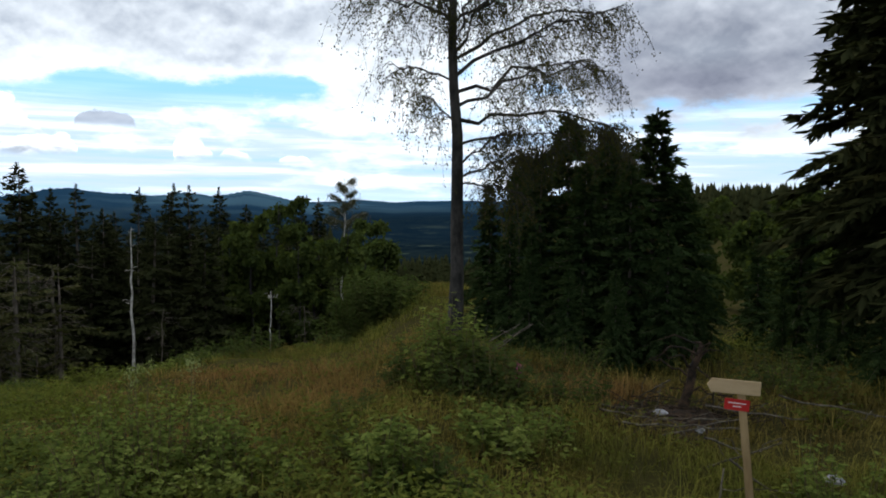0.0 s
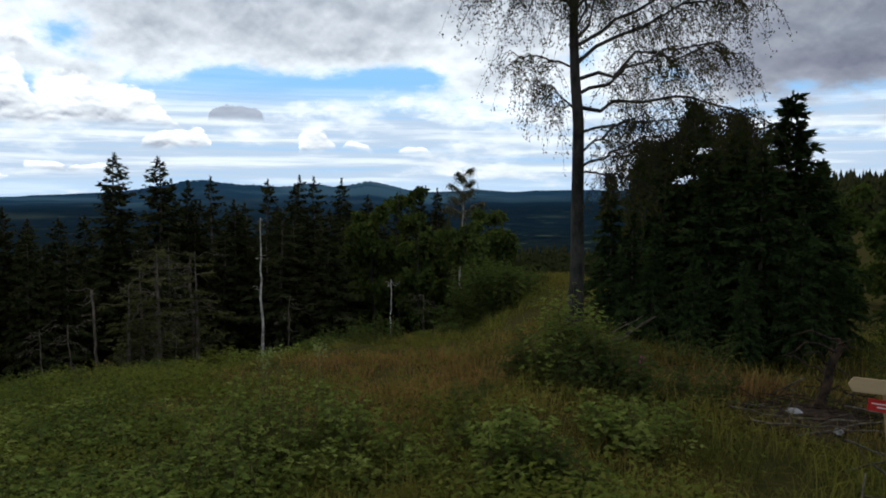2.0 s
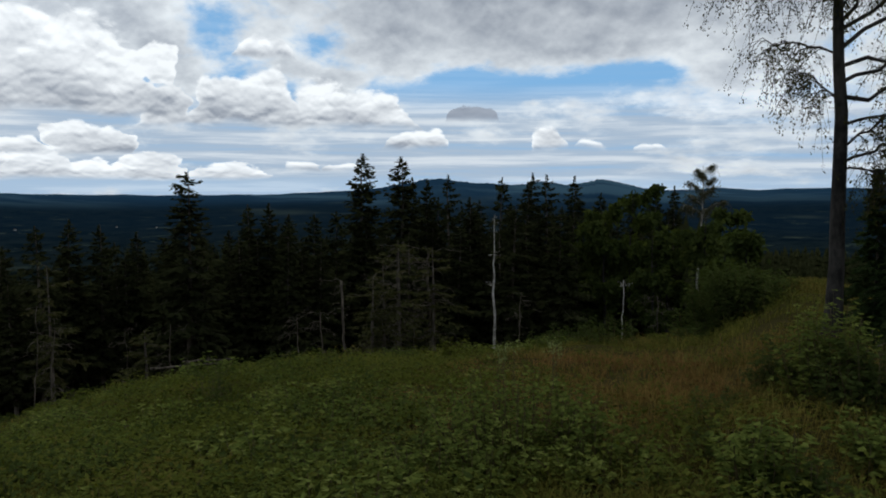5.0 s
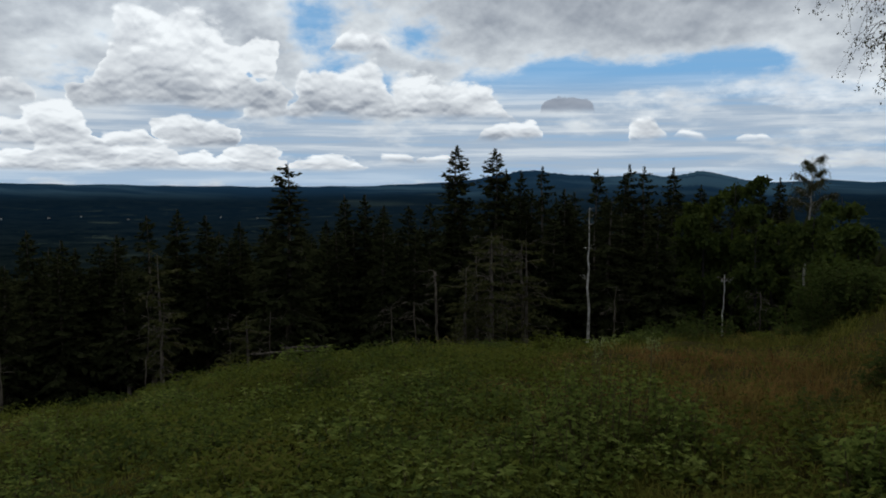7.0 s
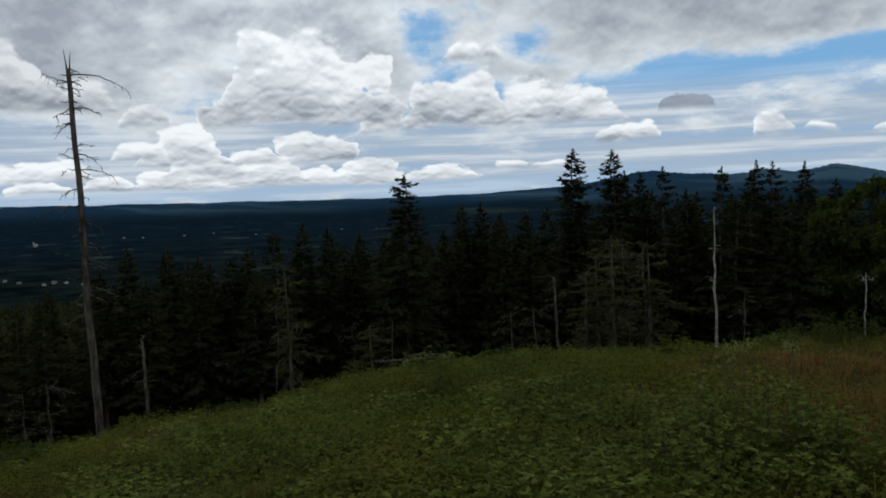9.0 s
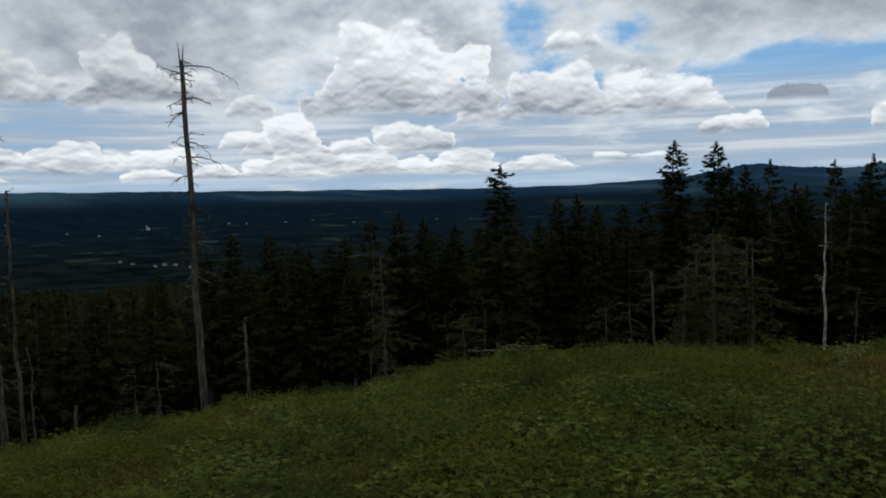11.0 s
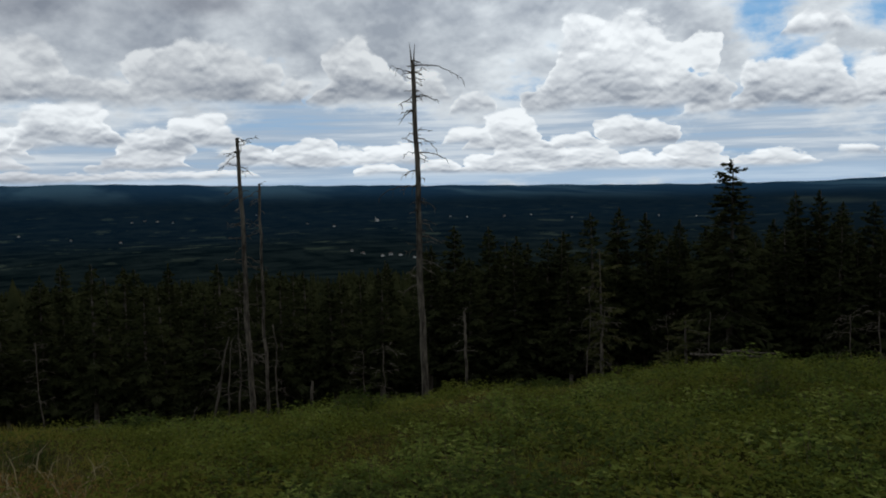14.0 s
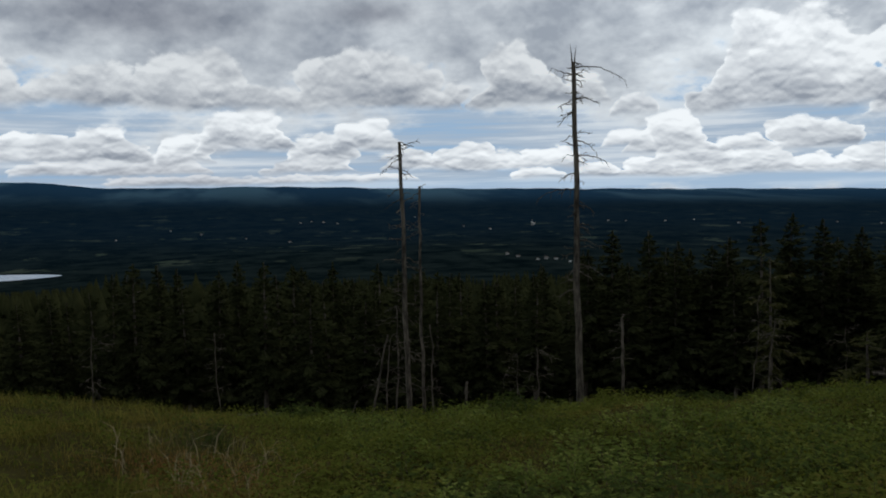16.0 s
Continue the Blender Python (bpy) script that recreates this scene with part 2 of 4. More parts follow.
rowan_leaf_mat = foliage("broad_leaves", [(0.022, 0.032, 0.010), (0.042, 0.058, 0.016), (0.078, 0.092, 0.024)], 0.4, 0.35, 0.5)
bush_leaf_mat = foliage("raspberry_leaves", [(0.026, 0.040, 0.009), (0.064, 0.086, 0.019), (0.115, 0.140, 0.033), (0.175, 0.195, 0.058)], 0.45, 0.3, 0.6)
under_leaf_mat = foliage("undergrowth_leaves", [(0.024, 0.028, 0.006), (0.052, 0.062, 0.012), (0.090, 0.102, 0.020), (0.105, 0.075, 0.024)], 0.5, 0.3, 0.18)
straw_mat = foliage("bleached_grass_heads", [(0.14, 0.11, 0.07), (0.24, 0.20, 0.13)], 0.6, 0.3, 1.0)
pink_mat = foliage("fireweed_flowers", [(0.22, 0.045, 0.12), (0.32, 0.09, 0.19)], 0.5, 0.3, 1.0)
cream_mat = foliage("meadowsweet_flowers", [(0.11, 0.13, 0.05), (0.20, 0.22, 0.10)], 0.5, 0.3, 1.0)
stem_mat = noisy("plant_stems", (0.05, 0.05, 0.02), (0.11, 0.08, 0.04), 20.0, 0.7, 0.0)

# grass: green, olive and, in one stretch of the hill, rusty tan blades
grass_mat, _t, _p = material("meadow_grass")
_at = node(_t, "ShaderNodeTexCoord", out=3)
_r = node(_t, "ShaderNodeNewGeometry", out=8)
_n = ramp(_t, fbm(_t, _at, 0.28, 4.0), 0.38, 0.62)
_green = blend(_t, _r, (0.054, 0.059, 0.010), (0.158, 0.155, 0.032))
_dark = ramp(_t, fbm(_t, _at, 0.85, 3.0), 0.42, 0.62)
_green = blend(_t, _dark * 0.65, _green, (0.026, 0.036, 0.008))
_tan = blend(_t, _r, (0.095, 0.052, 0.017), (0.215, 0.125, 0.046))
_s = _t.nodes.new("ShaderNodeSeparateXYZ")
_t.links.new(_at.out, _s.inputs[0])
_x, _y = Sock(_t, _s.outputs[0]), Sock(_t, _s.outputs[1])
_rust = _n * 0.34
for px, py, size in ((-1.7, 11.5, 1.6), (-0.9, 9.2, 0.9), (-9.2, -0.6, 1.0), (2.4, 9.2, 1.4), (-4.8, 13.0, 1.3), (-2.7, 7.6, 1.5), (-4.2, 9.6, 1.6), (-2.6, 13.5, 1.6), (-8.4, -0.2, 0.7)):
    _ex, _ey = (_x - px) / size, (_y - py) / size
    _rust = _rust + ((_ex * _ex + _ey * _ey) * -1.0).op("EXPONENT") * 0.75
_col = blend(_t, _rust.clamp01(), _green, _tan)
plug(_t, _p.inputs["Base Color"], _col)
_p.inputs["Roughness"].default_value, _p.inputs["Specular IOR Level"].default_value = 0.8, 0.0
_tr = node(_t, "ShaderNodeBsdfTranslucent", {"Color": _col})
_t.links.new(node(_t, "ShaderNodeMixShader", {0: 0.3, 1: Sock(_t, _p.outputs[0]), 2: _tr}).out, _t.nodes["Material Output"].inputs[0])

# ground: soil and litter on the hill, spruce woods and fields over the valley, painted distance haze
ground_mat, _t, _p = material("hill_and_valley_ground")
_at = node(_t, "ShaderNodeTexCoord", out=3)
_flat = node(_t, "ShaderNodeVectorMath", {0: _at, 1: (1, 1, 0)}, operation="MULTIPLY")
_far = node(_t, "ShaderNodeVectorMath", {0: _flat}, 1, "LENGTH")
_soil = blend(_t, fbm(_t, _at, 2.2, 6.0), (0.012, 0.014, 0.005), (0.050, 0.042, 0.016))
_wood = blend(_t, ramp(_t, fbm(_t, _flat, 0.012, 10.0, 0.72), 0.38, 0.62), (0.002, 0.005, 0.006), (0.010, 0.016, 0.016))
_patches = fbm(_t, _flat, 0.0075, 6.0, 0.68)
_field = blend(_t, fbm(_t, _flat, 0.006, 3.0), (0.022, 0.042, 0.030), (0.062, 0.070, 0.052))
_where = ramp(_t, _patches, 0.59, 0.62) * ramp(_t, _far, 1200.0, 1700.0) * ramp(_t, _far, 3600.0, 2900.0)
_gs = _t.nodes.new("ShaderNodeSeparateXYZ")
_t.links.new(_flat.out, _gs.inputs[0])
for px, py, size in ((-30.0, 3050.0, 55.0), (-1900.0, 2560.0, 120.0), (-2080.0, 2640.0, 70.0), (-1560.0, 3620.0, 90.0), (-1480.0, 3780.0, 70.0), (-2000.0, 3150.0, 60.0), (-1230.0, 3980.0, 40.0)):
    _ex, _ey = (Sock(_t, _gs.outputs[0]) - px) / size, (Sock(_t, _gs.outputs[1]) - py) / size
    _where = (_where + ((_ex * _ex + _ey * _ey) * -1.0).op("EXPONENT") * 1.2).clamp01()
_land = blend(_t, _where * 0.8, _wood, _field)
# blue aerial haze with bands of cloud shade, painted as base colour
_haze_bands = fbm(_t, node(_t, "ShaderNodeVectorMath", {0: _flat, 1: (0.35, 1.0, 0)}, operation="MULTIPLY"), 0.0016, 4.0, 0.6)
_haze = blend(_t, ramp(_t, _haze_bands, 0.46, 0.62), (0.014, 0.042, 0.080), (0.048, 0.102, 0.148))
# land colour fades into the painted haze with distance
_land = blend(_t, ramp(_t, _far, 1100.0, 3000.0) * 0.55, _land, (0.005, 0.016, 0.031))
_land = blend(_t, ramp(_t, _far, 3300.0, 4500.0) * 0.72, _land, _haze)
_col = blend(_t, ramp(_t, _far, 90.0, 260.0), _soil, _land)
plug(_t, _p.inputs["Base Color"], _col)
_p.inputs["Roughness"].default_value, _p.inputs["Specular IOR Level"].default_value = 1.0, 0.0
plug(_t, _p.inputs["Normal"], node(_t, "ShaderNodeBump", {"Height": fbm(_t, _at, 6.0, 5.0), "Strength": 0.5, "Distance": 0.05}))

# ------------------------------------------------------------------ mesh helpers

rng = np.random.default_rng(7)


def mesh_of(name, verts, faces, mat, smooth=False):
    """A mesh from arrays: verts (n, 3), faces (m, k) of one kind."""
    me = bpy.data.meshes.new(name)
    verts, faces = np.asarray(verts, np.float32), np.asarray(faces, np.int32)
    k = faces.shape[1]
    me.vertices.add(len(verts))
    me.vertices.foreach_set("co", verts.ravel())
    me.loops.add(faces.size)
    me.loops.foreach_set("vertex_index", faces.ravel())
    me.polygons.add(len(faces))
    me.polygons.foreach_set("loop_start", np.arange(0, faces.size, k, dtype=np.int32))
    if smooth:
        me.polygons.foreach_set("use_smooth", np.ones(len(faces), bool))
    me.materials.append(mat)
    me.update(calc_edges=True)
    me.validate()
    return me


def part(name, data, parent, label=""):
    ob = new(name, data)
    ob.parent = parent
    return tagged(ob, label)


def thing(name, label, category, m, group="", kind=""):
    ob = new(name)
    ob.empty_display_size = 0.2
    ob.matrix_basis = m
    return tagged(ob, label, category, group, kind)


def join(*pieces):
    """Arrays (verts, faces) put together."""
    vs, fs, n = [], [], 0
    for v, f in pieces:
        vs.append(np.asarray(v))
        fs.append(np.asarray(f) + n)
        n += len(v)
    return np.concatenate(vs), np.concatenate(fs)


def tube(points, radii, sides=7, wobble=0.0):
    """A tapered tube along points, quads."""
    pts, radii = np.asarray(points, float), np.asarray(radii, float)
    d = np.gradient(pts, axis=0)
    d /= np.linalg.norm(d, axis=1)[:, None] + 1e-9
    ref = np.where(np.abs(d[:, 2:3]) > 0.9, [[1.0, 0, 0]], [[0, 0, 1.0]])
    u = np.cross(d, ref)
    u /= np.linalg.norm(u, axis=1)[:, None] + 1e-9
    w = np.cross(d, u)
    a = np.linspace(0, 2 * math.pi, sides, endpoint=False)
    r = radii[:, None] * (1 + wobble * rng.uniform(-1, 1, (len(pts), sides)))
    v = pts[:, None] + r[..., None] * (np.cos(a)[None, :, None] * u[:, None] + np.sin(a)[None, :, None] * w[:, None])
    i, j = np.meshgrid(np.arange(len(pts) - 1), np.arange(sides), indexing="ij")
    j2 = (j + 1) % sides
    f = np.stack([i * sides + j, i * sides + j2, (i + 1) * sides + j2, (i + 1) * sides + j], -1).reshape(-1, 4)
    return v.reshape(-1, 3), f


def bent(start, way, length, bend, n=5, jitter=0.0):
    """Points along a limb that starts one way and bends by the vector bend over its length."""
    s = np.linspace(0, 1, n)[:, None]
    p = np.asarray(start) + np.asarray(way) * length * s + np.asarray(bend) * length * s * s
    if jitter:
        p[1:] += rng.normal(0, jitter * length, (n - 1, 3))
    return p


def cards(at, along, side, length, width):
    """Small folded leaves: base, two sides, tip. at, along, side (n, 3); length, width (n,)."""
    n = len(at)
    length, width = np.broadcast_to(length, n)[:, None], np.broadcast_to(width, n)[:, None]
    fold = np.cross(along, side)
    mid = at + along * length * 0.45 + fold * width * 0.25
    v = np.stack([at, mid - side * width * 0.5, at + along * length, mid + side * width * 0.5], 1).reshape(-1, 3)
    b = np.arange(n)[:, None] * 4
    return v, np.concatenate([b + [0, 1, 2], b + [0, 2, 3]], 0).astype(int)


def unit(v):
    return v / (np.linalg.norm(v, axis=-1, keepdims=True) + 1e-9)


def around(az, d):
    """The plan place at a turn of az degrees to the left of the first view, d metres off."""
    return -d * np.sin(np.radians(az)), d * np.cos(np.radians(az))


# ------------------------------------------------------------------ the lie of the land

# turn, steepness of the hill, distance of the brow
HILL = np.array([
    (-180, 0.00, 40), (-60, 0.03, 30), (-28, 0.055, 26), (-12, 0.055, 28), (-5, 0.045, 32), (-1, 0.037, 38), (1.6, 0.037, 38), (3.6, 0.048, 30),
    (6.5, 0.058, 24), (12, 0.060, 22), (20, 0.073, 22), (27, 0.087, 22), (36, 0.093, 22), (42, 0.097, 22), (48, 0.115, 22),
    (57, 0.136, 22), (66, 0.148, 22), (75, 0.162, 22), (83, 0.160, 22), (91, 0.140, 22), (98, 0.112, 22), (105, 0.092, 23), (140, 0.02, 30), (180, 0.0, 40),
])
# turn and rise of the far skyline
RIDGE = np.array([
    (-180, 0.5), (-60, 1.0), (-30, 0.8), (-10, 0.0), (0, -0.10), (3.4, -0.20), (5.9, -0.10), (9.1, -0.25), (11.0, -0.06), (12.6, 0.29), (14.0, 0.51), (15.3, 0.22), (16.4, 0.13), (17.9, 0.39),
    (20.1, 0.06), (21.5, 0.2), (24.0, 0.38), (25.3, 0.57), (26.3, 0.53), (27.3, 0.26), (29.2, -0.02), (31.6, -0.32), (36.3, -0.53), (40.2, -0.62), (47.0, -0.6), (60.3, -0.36), (77.4, 0.02),
    (85.4, 0.32), (96.5, 0.4), (101.5, 0.9), (106, 0.9), (140, 0.8), (180, 0.5),
])


def land(x, y):
    """Height of the ground."""
    x, y = np.asarray(x, float), np.asarray(y, float)
    d, az = np.hypot(x, y), np.degrees(np.arctan2(-x, y))
    steep, brow = np.interp(az, HILL[:, 0], HILL[:, 1]), np.interp(az, HILL[:, 0], HILL[:, 2])
    b = 1.35 / brow**2
    near = np.minimum(d, 45.0)
    z = -steep * near - b * near**2
    slope = steep + 2 * b * 45.0
    over = np.maximum(d - 45.0, 0)
    z -= slope * 20 * (1 - np.exp(-over / 20)) + 0.10 * np.maximum(over - 20, 0)
    # the valley floor, rising to the skyline
    sky_z = EYE + 4700 * np.tan(np.radians(np.interp(az, RIDGE[:, 0], RIDGE[:, 1])))
    sky_z = sky_z + ((az > 9) & (az < 31)) * (2.6 * np.sin(az * 9.1) * np.sin(az * 5.3 + 1) + 1.8 * np.sin(az * 17.0)) + 3 * np.sin(az * 1.3) * np.sin(az * 0.37) + 1.0 * np.sin(az * 3.7 + 1) * np.sin(az * 0.9)
    s = np.clip((d - 2300) / 2400, 0, 1)
    peak = np.clip((np.interp(az, RIDGE[:, 0], RIDGE[:, 1]) + 0.3) / 0.5, 0, 1) * ((az > 8) & (az < 32))
    s = np.where(peak > 0, np.clip((d - 3300) / 1400, 0, 1), s)
    floor = -128 + (sky_z + 128) * s**1.3 - 30 * np.clip((d - 4700) / 200, 0, 1)
    rolling = 10 * np.sin(x * 0.0041 + 1.0) * np.sin(y * 0.0037 + 0.4) * np.clip((d - 900) / 600, 0, 1) * (1 - s)
    z = np.where(d > 200, np.logaddexp(z / 8, (floor + rolling) / 8) * 8, z)
    # wooded shoulder on one side, which hardly falls
    side = np.clip((-az - 6) / 8, 0, 1) * np.clip((az + 170) / 60, 0, 1)
    shoulder = -steep * near - b * np.minimum(near, 24) ** 2 + 0.022 * np.clip(d - 30, 0, 120) - 0.16 * np.clip(d - 170, 0, 700)
    z = np.where(d < 900, z * (1 - side) + shoulder * side, z)
    bx, by = around(107.3, 1450.0)
    w = np.clip(2.0 * np.exp(-(((x - bx) / 130) ** 2 + ((y - by) / 260) ** 2)), 0, 1)
    z = z * (1 - w) - 127.0 * w
    # small humps, and the hollow in which the signpost stands
    z = z + np.clip(d / 6, 0, 1) * np.clip(60 / (d + 1), 0, 1) * (0.10 * np.sin(x * 0.9 + 0.7 * y) * np.sin(y * 0.7 - 0.3 * x) + 0.05 * np.sin(x * 2.3) * np.cos(y * 2.1 + 1))
    hx, hy = around(-20.5, 5.6)
    z = z - 0.38 * np.exp(-((x - hx) ** 2 + (y - hy) ** 2) / 5.0)
    return z


def on_land(az, d, sink=0.0):
    x, y = around(az, d)
    return float(x), float(y), float(land(x, y)) - sink


rings = np.concatenate([[0.01], np.geomspace(0.4, 60, 90), np.geomspace(63, 4900, 100)])
turns = np.concatenate([np.linspace(-180, -35, 60, endpoint=False), np.linspace(-35, 0, 60, endpoint=False), np.linspace(0, 40, 190, endpoint=False), np.linspace(40, 110, 240, endpoint=False), np.linspace(110, 180, 30, endpoint=False)])
dd, tt = np.meshgrid(rings, turns, indexing="ij")
gx, gy = around(tt, dd)
nr, na = dd.shape
i, j = np.meshgrid(np.arange(nr - 1), np.arange(na), indexing="ij")
j2 = (j + 1) % na
faces = np.stack([i * na + j, (i + 1) * na + j, (i + 1) * na + j2, i * na + j2], -1).reshape(-1, 4)[:, ::-1]
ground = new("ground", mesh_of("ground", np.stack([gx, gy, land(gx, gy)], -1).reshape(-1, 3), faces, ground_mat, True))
tagged(ground, "grassy hilltop falling to a wide wooded valley", "ground", kind="structure")

# ------------------------------------------------------------------ spruces


def spruce_meshes(tag, height, reach, bare, whorls, per, sprays, mat, ragged=0.25, sparse_top=False, trunk_r=0.0, broad=0.12, longest=0.6, taper=0.66):
    """Trunk with dead twigs, and a crown of whorled drooping branches that carry sprays of needles."""
    tr = trunk_r or 0.011 * height + 0.02
    zs = np.linspace(-0.4, height, 9)
    bow = np.stack([0.01 * height * np.sin(zs / height * 2 + 1), 0.008 * height * np.cos(zs / height * 3), zs], -1)
    trunk = [tube(bow, tr * (1 - np.clip(zs / height, 0, 1)) ** 0.8 + 0.008, 6)]
    for _ in range(int(14 * (bare > 0.12))):
        z = rng.uniform(0.06, bare + 0.1) * height
        a = rng.uniform(0, 2 * math.pi)
        w = np.array([math.cos(a), math.sin(a), rng.uniform(-0.35, 0.15)])
        ln = rng.uniform(0.3, 0.9) * reach
        trunk.append(tube(bent((0, 0, z), w, ln, (0, 0, -0.25), 4), [0.014, 0.011, 0.008, 0.004], 3))
    at, along, side, size = [], [], [], []
    levels = np.linspace(bare, 0.955, whorls) ** 0.95
    for li, lv in enumerate(levels):
        k = (lv - bare) / (1 - bare)
        spread = reach * (1 - k) ** taper * min(1.0, 0.55 + 2.2 * k) * rng.uniform(0.8, 1.15) + 0.05
        n = max(4, int(per * (0.7 + 0.3 * (1 - k))))
        a0 = rng.uniform(0, 6.28)
        for b in range(n):
            if sparse_top and k > 0.45 and rng.random() < 0.25:
                continue
            a = a0 + b * 2 * math.pi / n + rng.normal(0, 0.25)
            foot = np.clip(lv + rng.normal(0, 0.9) * (1 - 0.7 * k) * (1 - bare) / whorls, 0.02, 0.99)
            ln = spread * rng.uniform(1 - ragged * 1.6, 1 + ragged)
            if rng.random() < 0.06:
                ln *= 0.4
            tilt = -0.35 + 0.75 * k + rng.normal(0, 0.08)
            w = np.array([math.cos(a) * math.cos(tilt), math.sin(a) * math.cos(tilt), math.sin(tilt)])
            m = max(3, int(sprays * (0.35 + 0.65 * ln / reach)))
            s = (np.arange(m) + rng.uniform(0.1, 0.9, m)) / m * 0.92 + 0.08
            base = np.array([0, 0, foot * height]) + w * (ln * s)[:, None]
            base[:, 2] += -0.22 * ln * s * s + 0.20 * ln * np.clip(s - 0.6, 0, 1)
            cross = np.array([-math.sin(a), math.cos(a), 0])
            for sg in (-1, 1):
                fw = rng.uniform(0.35, 0.85, m)[:, None]
                t = unit(w * fw + cross * sg * (1 - 0.5 * fw) + np.stack([np.zeros(m), np.zeros(m), rng.uniform(-0.85, 0.1, m)], -1))
                at.append(base)
                along.append(t)
                side.append(unit(np.cross(t, np.array([0, 0, 1.0]) + rng.normal(0, 0.5, (m, 3)))))
                size.append(np.minimum(0.17 + 0.30 * ln * (1 - 0.6 * s), longest) * rng.uniform(0.7, 1.3, m))
            at.append(base[-1:])
            along.append(w[None])
            side.append(cross[None])
            size.append(np.array([min(0.18 * ln + 0.1, longest)]))
            if b % 3 == 0:
                trunk.append(tube(np.stack([[0, 0, foot * height], base[m // 2], base[-1]]), [0.006 + 0.006 * ln, 0.008, 0.003], 3))
    # leader
    n = 26
    q = np.linspace(0, 1, n)
    at.append(np.stack([np.zeros(n), np.zeros(n), height * (0.93 + 0.06 * q)], -1))
    along.append(unit(rng.normal(0, 0.8, (n, 3)) * [1, 1, 0.3] + np.stack([np.zeros(n), np.zeros(n), 0.25 + 1.6 * q], -1)))
    side.append(unit(rng.normal(0, 1, (n, 3)) * [1, 1, 0.1]))
    size.append((0.022 * height) * (1.15 - 0.6 * q))
    at, along, side, size = (np.concatenate(v) for v in (at, along, side, size))
    wide = np.minimum(size * 0.5, broad) + 0.012
    v, f = cards(at, along, side, size, wide)
    tv, tf = join(*trunk)
    return mesh_of(tag + "_trunk", tv, tf, bark_mat, True), mesh_of(tag + "_crown", v, f, mat)


def tree(name, label, meshes, m, group="", crown="crown"):
    t = thing(name, label, "tree", m, group)
    part("trunk", meshes[0], t)
    part(crown, meshes[1], t)
    return t


def stand(az, d, height, base_height, turn=0.0, lean=0.0, wide=1.0, sink=0.0):
    """Pose of a tree whose mesh is base_height tall, scaled to height."""
    x, y, z = on_land(az, d, sink)
    k = height / base_height
    return Matrix.Translation((x, y, z)) @ pose(0, 0, 0, lean, 0, turn) @ Matrix.Diagonal((k * wide, k * wide, k, 1))


def height_for(az, d, rise):
    """How tall a tree must be for its top to stand at that rise over the eye's level."""
    return EYE + d * math.tan(radians(rise)) - on_land(az, d)[2]


def copy_scaled(first, m):
    """A copy at the pose m with the scale that m holds, whatever the first one's scale."""
    return copy_thing(first, m @ Matrix.Diagonal((1 / first.scale[0], 1 / first.scale[1], 1 / first.scale[2], 1)))


WOOD = "spruces of the wood below the hill"
wood_kinds = [spruce_meshes("wood_spruce", 11.0, rc, br, 31, pr, 9, needle_mat, rg, st, 0.0, 0.25) for rc, br, pr, rg, st in
              ((1.75, 0.20, 8, 0.25, False), (1.5, 0.26, 8, 0.35, False), (1.9, 0.14, 8, 0.2, False), (1.35, 0.30, 7, 0.4, True), (1.75, 0.22, 7, 0.45, True))]
wood_first = []
WOOD_LABELS = ["tall dark green spruce in the wood's edge", "narrow dark spruce with dead lower twigs", "broad dark green spruce with low boughs", "slender ragged spruce with a bare stem", "tall spruce with a thin ragged top"]


def wood_spruce(kind, az, d, height, wide=1.0):
    m = stand(az, d, height, 11.0, rng.uniform(0, 360), rng.normal(0, 0.8), wide * 11.0 / height * (0.55 + 0.45 * height / 11.0), 0.1)
    if len(wood_first) <= kind:
        wood_first.append(tree("spruce_tree", WOOD_LABELS[kind], wood_kinds[kind], m, WOOD))
        return wood_first[-1]
    return copy_scaled(wood_first[kind], m)


for kind in range(5):
    wood_spruce(kind, -33 - 4 * kind, 40 + 3 * kind, 9.5)

# the trees whose tops stand out of the skyline: turn, rise of the top, distance, kind
TOPS = [
    (43.2, 1.2, 36, 2), (30.9, 2.5, 40, 0), (28.3, 2.3, 42, 0), (27.3, 0.8, 43, 1), (26.3, 0.7, 44, 1), (24.7, 1.0, 43, 3), (23.3, -0.6, 42, 1),
    (21.0, 0.8, 44, 4), (19.2, 0.5, 44, 1), (18.7, 1.1, 45, 3), (17.4, 1.0, 45, 3), (15.7, 0.9, 46, 1), (14.0, -0.3, 46, 0), (10.1, 0.3, 50, 1), (8.9, 0.2, 50, 1),
    (39.0, -1.1, 42, 0), (37.6, -1.0, 42, 1), (36.2, -1.8, 42, 0), (34.8, -1.8, 43, 0),
]
for az, rise, d, kind in TOPS:
    wood_spruce(kind, az, d, height_for(az, d, rise), 1.2 if rise > 1.15 else 0.95)
TOPS_LEFT = [
    (48.7, -2.4, 40, 1), (50.5, -2.0, 40, 0), (52.4, -2.4, 38, 4), (62.3, -3.1, 42, 0), (59.7, -3.2, 42, 0), (57.7, -3.9, 42, 1), (55.7, -4.2, 42, 0),
    (46.4, -2.9, 42, 1), (54.6, -3.6, 42, 2), (40.5, -2.9, 42, 1), (32.8, -1.6, 44, 2), (25.5, -0.6, 46, 2), (22.2, -0.8, 46, 2), (12.8, -1.0, 48, 2),
]
for az, rise, d, kind in TOPS_LEFT:
    wood_spruce(kind, az, d, height_for(az, d, rise), 1.0)

